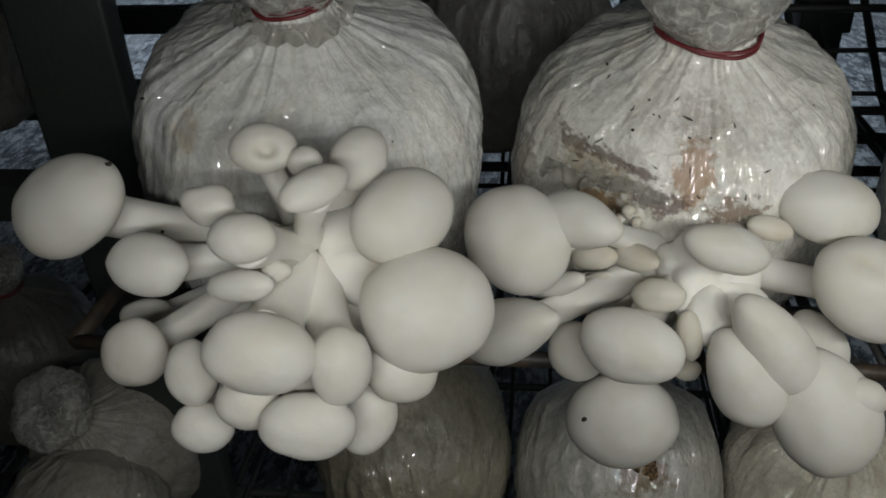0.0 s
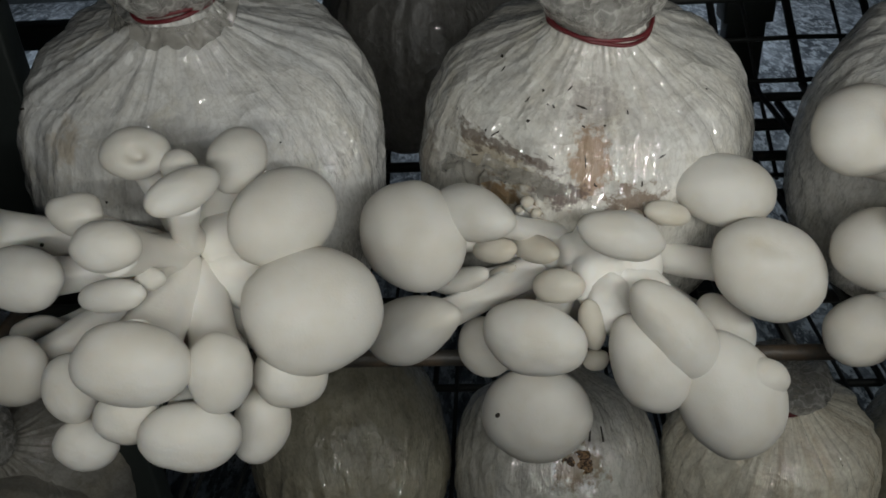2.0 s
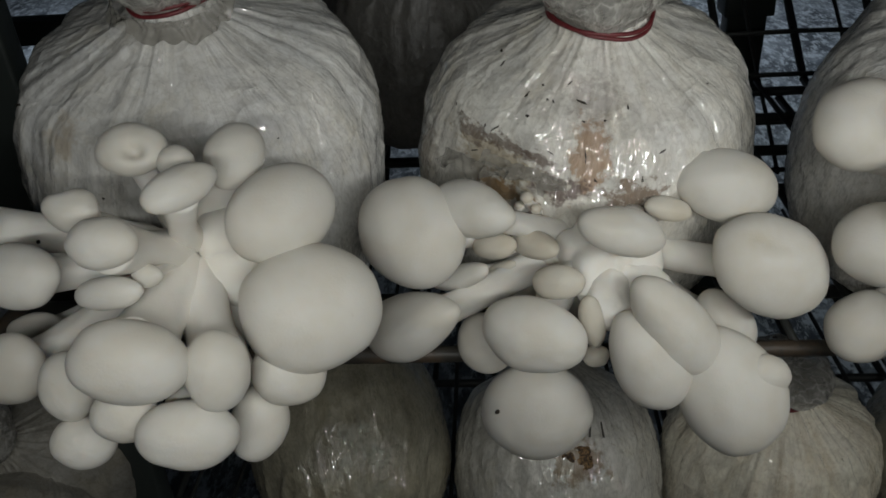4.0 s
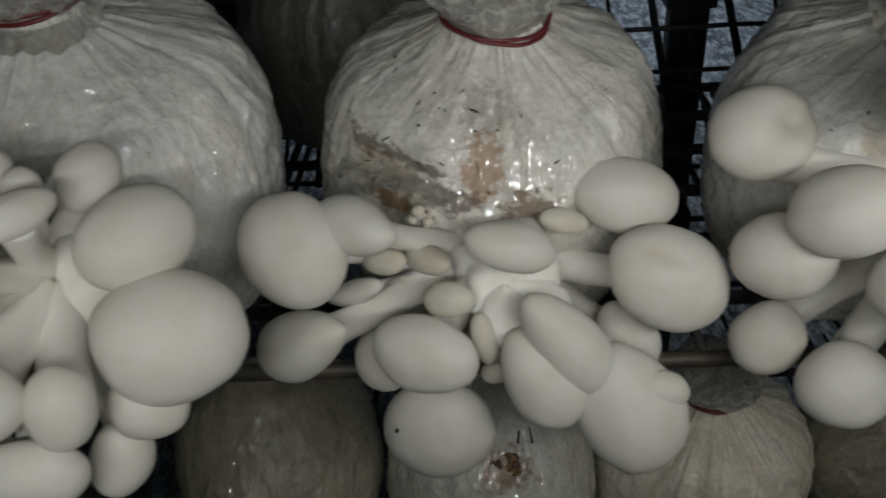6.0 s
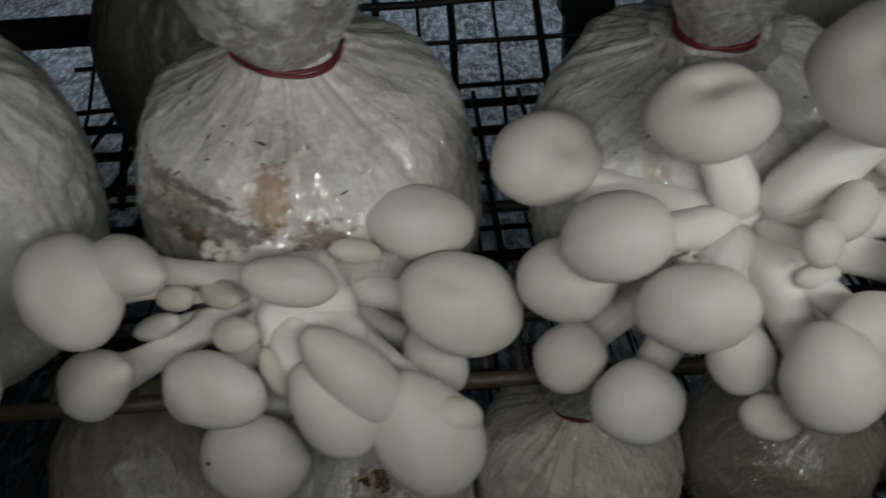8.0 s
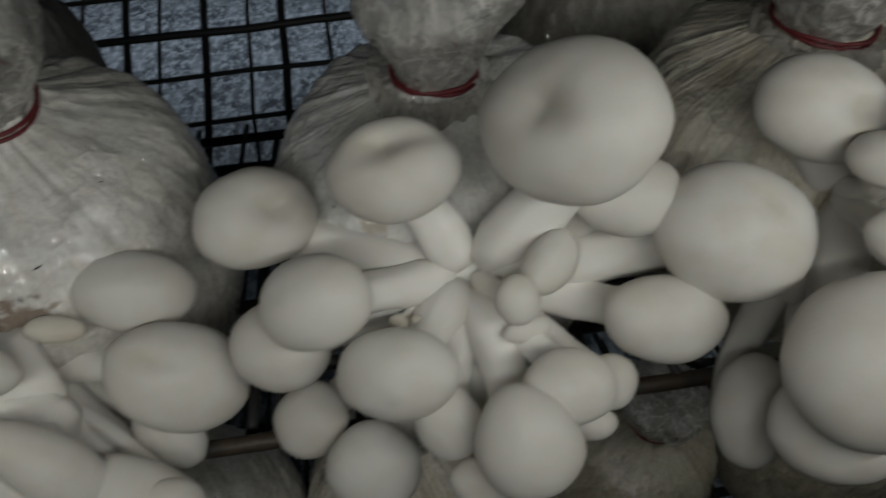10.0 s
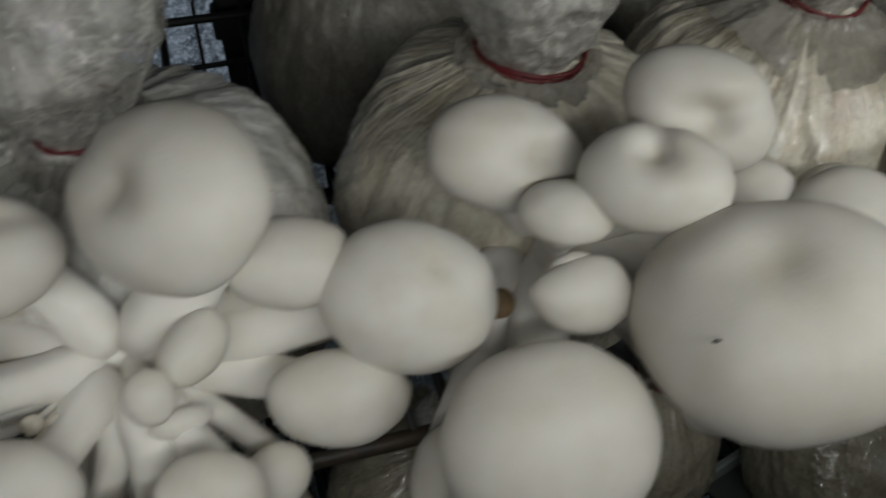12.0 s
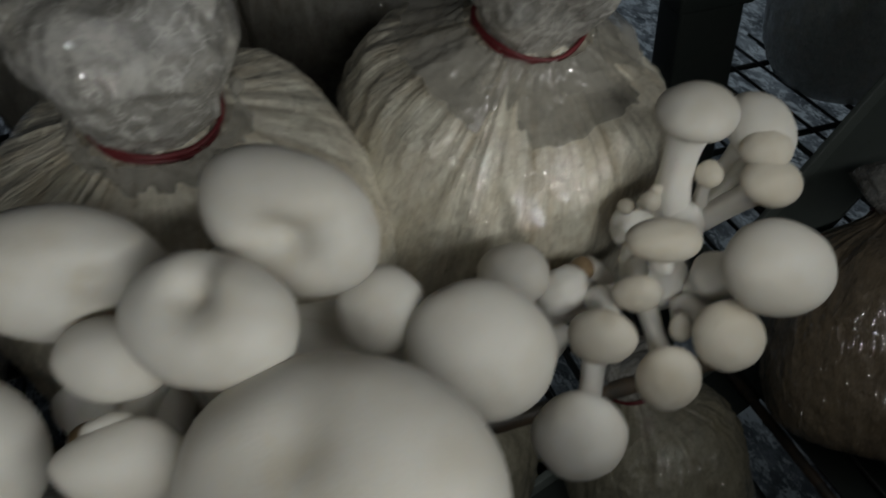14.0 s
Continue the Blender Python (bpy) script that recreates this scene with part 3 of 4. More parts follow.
def plate_beam(name, p, q, width, label, mat=None):
    """A flat steel bar with a turned-up lip and a bolt."""
    p, q = Vector(p), Vector(q)
    ob = thing(name, (p + q) / 2, label, "rack beam", "long beams of the rack")
    run = q - p
    turn = run.to_track_quat("X", "Z").to_matrix().to_4x4()
    for part_name, size, at in (("web", (run.length, width, 0.004), (0, 0, 0)), ("lip", (run.length, 0.006, 0.016), (0, width / 2, 0.006))):
        bm = box(size, at, 0.001)
        bm.transform(turn)
        part(part_name, bm, mat or (POST if part_name == "web" else GREEN), ob)
    bm = bmesh.new()
    bmesh.ops.create_cone(bm, cap_ends=True, segments=12, radius1=0.005, radius2=0.004, depth=0.004)
    bm.transform(turn @ Matrix.Translation((0.28 * run.length, -0.2 * width, 0.004)))
    part("bolt", bm, RUSTY, ob)
    return ob


plate_beam("side_beam", (0.905, 0.90, 0.693), (0.905, 0.16, 0.693), 0.052, "dark green steel side beam with a bolt")
plate_beam("rack_brace", (0.66, 0.40, 0.690), (0.980, 0.501, 0.690), 0.045, "dark green flat steel brace")
plate_beam("rack_brace", (0.885, 0.53, 0.702), (1.13, 0.53, 1.048), 0.05, "grey-green flat steel brace of the next rack", GREEN)

# ---- bags ----
main_bags = [
    bag((-0.068, 0.347, 1.056), 0.086, BAG_PLAIN, "white pleated plastic grow bag tied with a red band", 3.1, (17, 4, 0), neck=0.8, pleat=0.75, tie=0.52, collar=0.22),
    bag((0.118, 0.382, 1.034), 0.085, BAG_STAINED, "white grow bag with brown stains near its mushrooms", 11.7, (18, 2, 0), neck=0.8, pleat=0.75, tie=0.72),
    bag((0.309, 0.373, 1.035), 0.080, BAG_PLAIN, "white grow bag with a tall twisted neck", 23.9, (19, -2, 0), neck=1.25, slim=0.92, lean=1.5, collar=0.25, tie=0.56),
    bag((0.480, 0.378, 1.032), 0.082, BAG_BEIGE, "beige grow bag with a bulging tied neck", 31.3, (16, 0, 0), neck=0.8, slim=0.92, collar=0.2, tie=0.70),
    bag((0.618, 0.392, 1.036), 0.077, BAG_BEIGE, "pleated beige grow bag under clear film", 45.2, (15, 5, 0), pleat=1.5, collar=0.5, tie=0.74),
]
for x, y, s, skin in ((0.02, 0.60, 1, BAG_DARK_SHADE), (0.452, 0.60, 2, BAG_DUSTY_DIM), (0.60, 0.60, 3, BAG_DUSTY_DIM)):
    bag((x, y, 1.032), 0.08, skin, "grow bag of the second row, film colour darkened for shade", 50.0 + 7 * s, (0, 0, 40 * s), group="bags of the second row")

bag((-0.455, 0.585, 1.038), 0.080, BAG_DARK_SHADE, "dull brown grow bag behind the rack post", 131.0, (0, 0, 70), group="bags of the second row")

# ---- bags on the lower shelf ----
bag((-0.050, 0.445, 0.735), 0.078, BAG_OLD, "old yellowish grow bag lying on the lower shelf", 61.2, (118, 0, 12), group="bags on the lower shelf")
holed_bag = bag((0.112, 0.45, 0.732), 0.080, BAG_HOLED, "cloudy grow bag with a brown torn hole", 66.6, (-30, 0, 0), neck=0.5, group="bags on the lower shelf")
bag((0.275, 0.45, 0.73), 0.080, BAG_BEIGE, "beige grow bag on the lower shelf", 71.9, (6, 0, 0), neck=0.35, pleat=1.5, group="bags on the lower shelf")
bag((0.44, 0.46, 0.73), 0.074, BAG_OLD, "dark spent grow bag on the lower shelf", 79.4, (25, 0, 30), neck=0.6, group="bags on the lower shelf")
bag((0.60, 0.46, 0.73), 0.074, BAG_OLD, "dark spent grow bag on the lower shelf", 83.4, (20, 0, 70), neck=0.6, group="bags on the lower shelf")

bag((0.945, 0.405, 0.787), 0.092, BAG_BROWN, "brown spent grow bag on the next rack", 91.4, (-30, 20, 0), neck=0.5, group="bags on the lower shelf")
bag((1.285, 0.875, 0.800), 0.105, BAG_TEAL, "pale bluish grow bag on the next rack", 121.0, (0, -12, 0), neck=0.6, group="bags on the lower shelf")
bag((0.749, 0.40, 0.722), 0.068, BAG_OLD, "dark spent grow bag on the lower shelf", 97.1, (-25, 0, 20), neck=0.5, group="bags on the lower shelf")
bag((-0.308, 0.452, 0.730), 0.070, BAG_DUSTY_DIM, "small dull grow bag with a rolled neck", 103.3, (34, -8, 0), neck=0.7, band=False, group="bags on the lower shelf")
bag((-0.462, 0.56, 0.731), 0.078, BAG_DARK_SHADE, "grow bag on the lower shelf, film colour darkened for shade", 137.0, (0, 0, 20), neck=0.5, group="bags on the lower shelf")
bag((-0.300, 0.372, 0.716), 0.064, BAG_DUSTY_DIM, "small dull grow bag on the lower shelf", 108.3, (-55, 0, -10), neck=0.4, group="bags on the lower shelf")

def debris(owner, count, centre, spread, size, seed):
    """Dark flakes lying on a bag's film."""
    body = owner.children[0]
    tree = BVHTree.FromPolygons([v.co for v in body.data.vertices], [p.vertices for p in body.data.polygons])
    rnd = random.Random(seed)
    for k in range(count):
        aim = Vector([c + rnd.gauss(0, w) for c, w in zip(centre, spread)])
        hit, face, _, _ = tree.find_nearest(aim)
        turn = face.to_track_quat("Z", "Y").to_matrix()
        bm = bmesh.new()
        bmesh.ops.create_icosphere(bm, subdivisions=2, radius=1.0)
        a = rnd.uniform(-1.6, 1.6)
        long, slim = size * rnd.uniform(0.3, 1.0) ** 1.5 * 1.9, size * rnd.uniform(0.25, 0.6)
        for v in bm.verts:
            j = 1 + 1.3 * noise.noise(v.co * 1.6 + Vector((k * 3.7, seed, 0)))
            x, y = v.co.x * long * j, v.co.y * slim * j
            v.co = hit + turn @ Vector((x * math.cos(a) - y * math.sin(a), x * math.sin(a) + y * math.cos(a), v.co.z * 0.0004))
        part("flake", bm, m_speck, body, "dark flake of debris")


debris(main_bags[1], 15, (-0.0300, -0.0462, 0.0600), (0.026, 0.02, 0.008), 0.0012, 5)
debris(main_bags[1], 8, (0.0000, -0.0502, 0.0667), (0.035, 0.02, 0.016), 0.0009, 6)
def torn_flap(owner, start, end, drop, seed):
    """A loose, creased strip of film standing off the bag; places are relative to the bag."""
    body = owner.children[0]
    tree = BVHTree.FromPolygons([v.co for v in body.data.vertices], [p.vertices for p in body.data.polygons])
    bm = bmesh.new()
    rows = []
    for k in range(9):
        row = []
        for i in range(31):
            aim = Vector(start).lerp(Vector(end), i / 30)
            aim.z -= drop * k / 8 * (0.7 + 0.6 * noise.noise(Vector((i * 0.16, seed, 0))))
            hit, face, _, _ = tree.find_nearest(aim)
            lift = 0.0012 + 0.0035 * (k / 8) + 0.0022 * noise.noise(Vector((i * 0.35, k * 0.3, seed))) + 0.0012 * (1 - 2 * abs(noise.noise(Vector((i * 0.6, k * 0.12, seed + 5)))))
            row.append(bm.verts.new(hit + face * lift))
        rows.append(row)
    for a, b in zip(rows, rows[1:]):
        for i in range(30):
            bm.faces.new((a[i], a[i + 1], b[i + 1], b[i]))
    part("torn_film", bm, CLEAR, body, "loose torn strip of clear film")


torn_flap(main_bags[1], (-0.0680, -0.0358, 0.0300), (-0.0360, -0.0603, 0.0409), 0.010, 1.0)
torn_flap(main_bags[1], (-0.0500, -0.0490, 0.0422), (-0.0160, -0.0702, 0.0425), 0.008, 4.0)
debris(main_bags[0], 8, (0.0, -0.06, 0.05), (0.045, 0.02, 0.022), 0.0010, 7)
debris(main_bags[2], 8, (0.0, -0.05, 0.04), (0.04, 0.02, 0.02), 0.0010, 9)

# ---- mushrooms ----
m_husk, nodes, links, shader = material("dried_husk", 0.6)
where = nodes.new("ShaderNodeTexCoord").outputs["Object"]
links.new(blend(nodes, links, noise_of(nodes, links, where, 300, 4, 0.7), (0.14, 0.085, 0.04), (0.40, 0.28, 0.16)), shader.inputs["Base Color"])
cluster_1 = cluster((-0.044, 0.236, 1.060), "dense cluster of pale cream mushrooms on long stems", 0.012)
cluster_2 = cluster((0.112, 0.303, 1.020), "spreading cluster of cream mushrooms over the shelf edge")
cluster_3 = cluster((0.309, 0.281, 1.046), "star-shaped cluster of thick white mushrooms", 0.012)
cluster_4 = cluster((0.470, 0.300, 1.050), "cluster of very large white mushroom caps")
cluster_5 = cluster((0.644, 0.300, 1.046), "cluster of small young mushrooms on slender stems", 0.010)
# cluster 1
far_cap = mushroom(cluster_1, (-0.1355, 0.2352, 1.0793), (-0.389, -0.704, 0.594), (0.889, -0.118, 0.442), (0.0281, 0.0204, 0.0148), stem=0.0090)
mushroom(cluster_1, (-0.0537, 0.2354, 1.1045), (0.163, -0.621, 0.767), (0.982, 0.177, -0.065), (0.0122, 0.0097, 0.0077), hollow=(0.15, -0.30, 0.25, 0.80, -0, 0.00))
mushroom(cluster_1, (-0.0380, 0.2323, 1.1006), (0.286, -0.653, 0.701), (0.857, 0.501, 0.117), (0.0064, 0.0062, 0.0045))
mushroom(cluster_1, (-0.0207, 0.2425, 1.0973), (0.402, -0.612, 0.681), (-0.313, -0.791, -0.526), (0.0131, 0.0105, 0.0082), stem=0.0080)
mushroom(cluster_1, (-0.0282, 0.2083, 1.1030), (0.346, -0.409, 0.844), (0.670, 0.738, 0.084), (0.0135, 0.0072, 0.0063), stem=0.0060)
mushroom(cluster_1, (-0.0034, 0.2284, 1.0814), (0.531, -0.638, 0.558), (0.669, 0.720, 0.186), (0.0212, 0.0163, 0.0130), stem=0.0120)
mushroom(cluster_1, (0.0066, 0.2115, 1.0526), (0.443, -0.783, 0.437), (0.896, 0.373, -0.241), (0.0250, 0.0231, 0.0170), stem=0.0140)
mushroom(cluster_1, (-0.0673, 0.2102, 1.0948), (-0.013, -0.739, 0.674), (0.983, -0.132, -0.125), (0.0099, 0.0072, 0.0059), lobes=0.12)
mushroom(cluster_1, (-0.0488, 0.1903, 1.0939), (-0.104, -0.753, 0.650), (0.994, -0.089, 0.056), (0.0121, 0.0084, 0.0070), stem=0.0080)
mushroom(cluster_1, (-0.0970, 0.2141, 1.0671), (-0.201, -0.835, 0.511), (0.979, -0.194, 0.068), (0.0171, 0.0119, 0.0095), stem=0.0080)
mushroom(cluster_1, (-0.0548, 0.1950, 1.0721), (-0.218, -0.921, 0.322), (0.967, -0.158, 0.201), (0.0131, 0.0058, 0.0052))
mushroom(cluster_1, (-0.0429, 0.1999, 1.0752), (-0.113, -0.937, 0.331), (0.981, -0.052, 0.188), (0.0057, 0.0039, 0.0033))
mushroom(cluster_1, (-0.1261, 0.2524, 1.0132), (-0.035, -0.899, 0.437), (0.999, -0.016, 0.046), (0.0138, 0.0086, 0.0075))
mushroom(cluster_1, (-0.1071, 0.2057, 1.0319), (-0.215, -0.932, 0.290), (0.764, 0.025, 0.644), (0.0154, 0.0132, 0.0094), stem=0.0075)
mushroom(cluster_1, (-0.0440, 0.1755, 1.0591), (0.135, -0.966, 0.218), (0.982, 0.101, -0.159), (0.0193, 0.0144, 0.0118), stem=0.0120)
mushroom(cluster_1, (-0.0771, 0.1891, 1.0374), (0.074, -0.933, 0.353), (0.102, -0.345, -0.933), (0.0127, 0.0095, 0.0077))
mushroom(cluster_1, (-0.0191, 0.1811, 1.0505), (0.385, -0.890, 0.246), (0.016, -0.260, -0.965), (0.0141, 0.0107, 0.0086), stem=0.0090)
mushroom(cluster_1, (-0.0531, 0.1777, 1.0344), (0.183, -0.935, 0.303), (0.980, 0.151, -0.127), (0.0115, 0.0094, 0.0073))
mushroom(cluster_1, (-0.0743, 0.1825, 1.0174), (0.178, -0.903, 0.392), (0.979, 0.120, -0.168), (0.0113, 0.0097, 0.0074))
mushroom(cluster_1, (-0.0313, 0.1737, 1.0296), (0.284, -0.932, 0.226), (0.947, 0.236, -0.219), (0.0170, 0.0122, 0.0102), stem=0.0090)
mushroom(cluster_1, (-0.0163, 0.1975, 1.0119), (0.383, -0.884, 0.268), (-0.294, -0.392, -0.872), (0.0152, 0.0108, 0.0089))
mushroom(cluster_1, (-0.0024, 0.2006, 1.0330), (0.405, -0.831, 0.380), (0.884, 0.251, -0.394), (0.0137, 0.0124, 0.0092))
# cluster 2
mushroom(cluster_2, (0.0370, 0.2685, 1.0485), (-0.278, -0.790, 0.546), (0.580, -0.591, -0.561), (0.0247, 0.0219, 0.0164), stem=0.0070)
mushroom(cluster_2, (0.0618, 0.2690, 1.0580), (-0.455, -0.651, 0.608), (0.832, -0.554, 0.030), (0.0200, 0.0114, 0.0103), taper=-0.15)
mushroom(cluster_2, (0.0333, 0.2689, 1.0006), (-0.647, -0.729, 0.225), (0.686, -0.427, 0.588), (0.0307, 0.0145, 0.0129), taper=-0.28)
mushroom(cluster_2, (0.0705, 0.2832, 1.0315), (-0.552, -0.664, 0.504), (0.832, -0.482, 0.276), (0.0113, 0.0057, 0.0051), skin=PIN)
mushroom(cluster_2, (0.0880, 0.2860, 1.0301), (-0.584, -0.606, 0.540), (0.766, -0.632, 0.119), (0.0131, 0.0064, 0.0058), skin=PIN)
mushroom(cluster_2, (0.0544, 0.2939, 1.0088), (-0.600, -0.706, 0.376), (0.776, -0.398, 0.489), (0.0172, 0.0058, 0.0052))
mushroom(cluster_2, (0.0695, 0.3017, 1.0038), (-0.650, -0.686, 0.326), (0.676, -0.325, 0.661), (0.0153, 0.0046, 0.0041), skin=PIN)
mushroom(cluster_2, (0.0956, 0.3040, 1.0344), (-0.350, -0.591, 0.727), (0.914, -0.387, 0.125), (0.0058, 0.0044, 0.0036), skin=PIN)
mushroom(cluster_2, (0.0970, 0.2661, 1.0237), (-0.451, -0.868, 0.207), (0.878, -0.388, 0.281), (0.0120, 0.0077, 0.0067), skin=PIN)
mushroom(cluster_2, (0.1222, 0.2678, 1.0464), (0.340, -0.583, 0.738), (0.936, 0.137, -0.324), (0.0194, 0.0103, 0.0091))
mushroom(cluster_2, (0.1457, 0.2937, 1.0416), (0.342, -0.636, 0.692), (0.937, 0.174, -0.303), (0.0113, 0.0055, 0.0048), skin=PIN)
mushroom(cluster_2, (0.1741, 0.3104, 1.0431), (0.285, -0.699, 0.656), (0.956, 0.161, -0.243), (0.0242, 0.0166, 0.0137), hollow=(-0.82, -0.45, 0.15, 0.12, -57, 0.50))
mushroom(cluster_2, (0.1889, 0.2829, 1.0182), (0.343, -0.805, 0.484), (0.864, 0.068, -0.499), (0.0292, 0.0216, 0.0169), hollow=(-0.60, 0.26, 0.20, 0.12, 13, 0.40), stem=0.0085)
mushroom(cluster_2, (0.0863, 0.2563, 1.0040), (-0.315, -0.921, 0.230), (0.943, -0.331, -0.032), (0.0228, 0.0168, 0.0138))
mushroom(cluster_2, (0.0653, 0.2834, 0.9781), (-0.263, -0.874, 0.409), (0.413, -0.485, -0.771), (0.0145, 0.0137, 0.0100))
low_cap = mushroom(cluster_2, (0.0883, 0.2760, 0.9424), (-0.263, -0.965, -0.006), (-0.599, 0.168, -0.783), (0.0296, 0.0256, 0.0182), stem=0.0090)
mushroom(cluster_2, (0.1109, 0.2603, 1.0071), (-0.063, -0.998, 0.019), (0.167, -0.030, -0.985), (0.0130, 0.0057, 0.0051), skin=PIN)
mushroom(cluster_2, (0.1332, 0.2495, 0.9949), (0.095, -0.967, 0.235), (0.454, -0.168, -0.875), (0.0247, 0.0150, 0.0132), taper=0.24)
mushroom(cluster_2, (0.1428, 0.2525, 1.0108), (0.262, -0.929, 0.261), (0.596, -0.057, -0.801), (0.0273, 0.0133, 0.0120), taper=0.2)
mushroom(cluster_2, (0.1700, 0.2522, 0.9746), (0.186, -0.933, 0.308), (0.458, -0.195, -0.868), (0.0305, 0.0228, 0.0179), taper=0.12)
mushroom(cluster_2, (0.1756, 0.2893, 0.9825), (0.188, -0.892, 0.412), (0.606, -0.225, -0.763), (0.0184, 0.0124, 0.0105))
mushroom(cluster_2, (0.1830, 0.2507, 0.9853), (0.415, -0.887, 0.203), (0.817, 0.265, -0.512), (0.0130, 0.0085, 0.0075))
mushroom(cluster_2, (0.1149, 0.2724, 0.9784), (-0.078, -0.960, 0.268), (0.994, -0.053, 0.100), (0.0061, 0.0053, 0.0040), skin=PIN)
# cluster 3
mushroom(cluster_3, (0.2282, 0.3104, 1.0701), (0.325, -0.771, 0.547), (0.922, 0.386, -0.004), (0.0248, 0.0203, 0.0160), hollow=(0.12, 0.04, 0.30, 0.36, 17, 0.45))
mushroom(cluster_3, (0.2829, 0.2778, 1.1008), (-0.202, -0.748, 0.633), (0.979, -0.162, 0.122), (0.0236, 0.0187, 0.0150), hollow=(-0.14, 0.35, 0.30, 0.45, 17, 0.50))
mushroom(cluster_3, (0.3408, 0.2588, 1.1201), (-0.572, -0.603, 0.556), (0.796, -0.571, 0.199), (0.0324, 0.0267, 0.0207), hollow=(-0.01, 0.02, 0.27, 0.25, 154, 0.70))
mushroom(cluster_3, (0.3689, 0.2808, 1.0766), (0.098, -0.770, 0.631), (0.991, 0.016, -0.133), (0.0216, 0.0158, 0.0129))
mushroom(cluster_3, (0.4053, 0.2667, 1.0634), (-0.055, -0.819, 0.571), (0.930, -0.250, -0.269), (0.0305, 0.0260, 0.0199), hollow=(0.19, 0.48, 0.15, 0.12, -31, 0.30))
mushroom(cluster_3, (0.3766, 0.2547, 1.0370), (0.092, -0.856, 0.509), (0.975, -0.027, -0.221), (0.0243, 0.0168, 0.0140))
mushroom(cluster_3, (0.2489, 0.2674, 1.0567), (-0.374, -0.761, 0.531), (0.921, -0.238, 0.307), (0.0221, 0.0177, 0.0139))
mushroom(cluster_3, (0.2318, 0.2765, 1.0312), (-0.303, -0.799, 0.519), (0.951, -0.285, 0.115), (0.0211, 0.0176, 0.0136))
mushroom(cluster_3, (0.2751, 0.2448, 1.0372), (-0.356, -0.880, 0.315), (0.932, -0.309, 0.192), (0.0229, 0.0174, 0.0140))
mushroom(cluster_3, (0.2360, 0.2853, 0.9823), (-0.231, -0.830, 0.508), (-0.659, -0.251, -0.709), (0.0174, 0.0157, 0.0116))
mushroom(cluster_3, (0.2607, 0.2594, 0.9767), (-0.209, -0.854, 0.477), (0.972, -0.130, 0.193), (0.0201, 0.0186, 0.0137))
mushroom(cluster_3, (0.2912, 0.2365, 1.0186), (-0.184, -0.910, 0.372), (0.160, -0.401, -0.902), (0.0146, 0.0124, 0.0095))
mushroom(cluster_3, (0.3155, 0.2160, 1.0256), (-0.094, -0.892, 0.443), (0.128, -0.452, -0.883), (0.0203, 0.0184, 0.0137), taper=0.14)
mushroom(cluster_3, (0.2997, 0.2224, 1.0014), (-0.140, -0.925, 0.353), (0.966, -0.206, -0.155), (0.0117, 0.0091, 0.0073))
mushroom(cluster_3, (0.3331, 0.2272, 1.0368), (0.019, -0.913, 0.408), (0.949, -0.112, -0.294), (0.0163, 0.0132, 0.0103), hollow=(-0.81, 0.63, 0.20, 0.15, -28, 0.30))
mushroom(cluster_3, (0.3522, 0.2434, 1.0201), (-0.036, -0.867, 0.497), (0.999, -0.013, 0.051), (0.0109, 0.0105, 0.0076))
mushroom(cluster_3, (0.3438, 0.2360, 1.0079), (0.041, -0.934, 0.356), (0.990, -0.009, -0.138), (0.0102, 0.0067, 0.0058))
mushroom(cluster_3, (0.3347, 0.2624, 1.0637), (0.258, -0.777, 0.574), (0.743, 0.540, 0.396), (0.0138, 0.0094, 0.0079))
mushroom(cluster_3, (0.3200, 0.2505, 1.0584), (0.148, -0.886, 0.439), (-0.019, -0.447, -0.894), (0.0092, 0.0082, 0.0061))
mushroom(cluster_3, (0.3248, 0.2572, 1.0392), (0.223, -0.949, 0.221), (0.974, 0.224, -0.017), (0.0099, 0.0051, 0.0045))
# cluster 4
mushroom(cluster_4, (0.4490, 0.2950, 1.0945), (0.115, -0.877, 0.467), (0.943, -0.052, -0.329), (0.0296, 0.0207, 0.0176), hollow=(0.19, 0.01, 0.25, 0.30, 17, 0.15))
mushroom(cluster_4, (0.5135, 0.2803, 1.1067), (-0.454, -0.856, 0.247), (0.756, -0.517, -0.402), (0.0275, 0.0212, 0.0173), hollow=(0.02, -0.06, 0.33, 0.52, 57, 0.55))
mushroom(cluster_4, (0.4869, 0.2580, 1.0975), (-0.297, -0.583, 0.756), (0.858, -0.511, -0.057), (0.0249, 0.0183, 0.0153), hollow=(-0.05, 0.17, 0.28, 0.50, 95, 0.60))
mushroom(cluster_4, (0.4596, 0.2636, 1.0867), (-0.057, -0.398, 0.915), (0.929, -0.356, -0.097), (0.0162, 0.0118, 0.0097))
mushroom(cluster_4, (0.4571, 0.2423, 1.0689), (0.031, -0.957, 0.287), (0.980, -0.028, -0.197), (0.0179, 0.0124, 0.0104), lobes=0.12)
great_cap = mushroom(cluster_4, (0.5073, 0.2118, 1.0700), (-0.412, -0.370, 0.833), (0.837, -0.515, 0.186), (0.0446, 0.0383, 0.0296), hollow=(-0.05, 0.17, 0.26, 0.22, 95, 0.30))
mushroom(cluster_4, (0.5585, 0.2476, 1.0700), (-0.176, -0.731, 0.659), (0.778, -0.513, -0.362), (0.0223, 0.0205, 0.0151))
mushroom(cluster_4, (0.4345, 0.2109, 1.0426), (-0.086, -0.779, 0.621), (0.996, -0.091, 0.024), (0.0342, 0.0300, 0.0226), hollow=(0.10, 0.71, 0.10, 0.08, -8, 0.00))
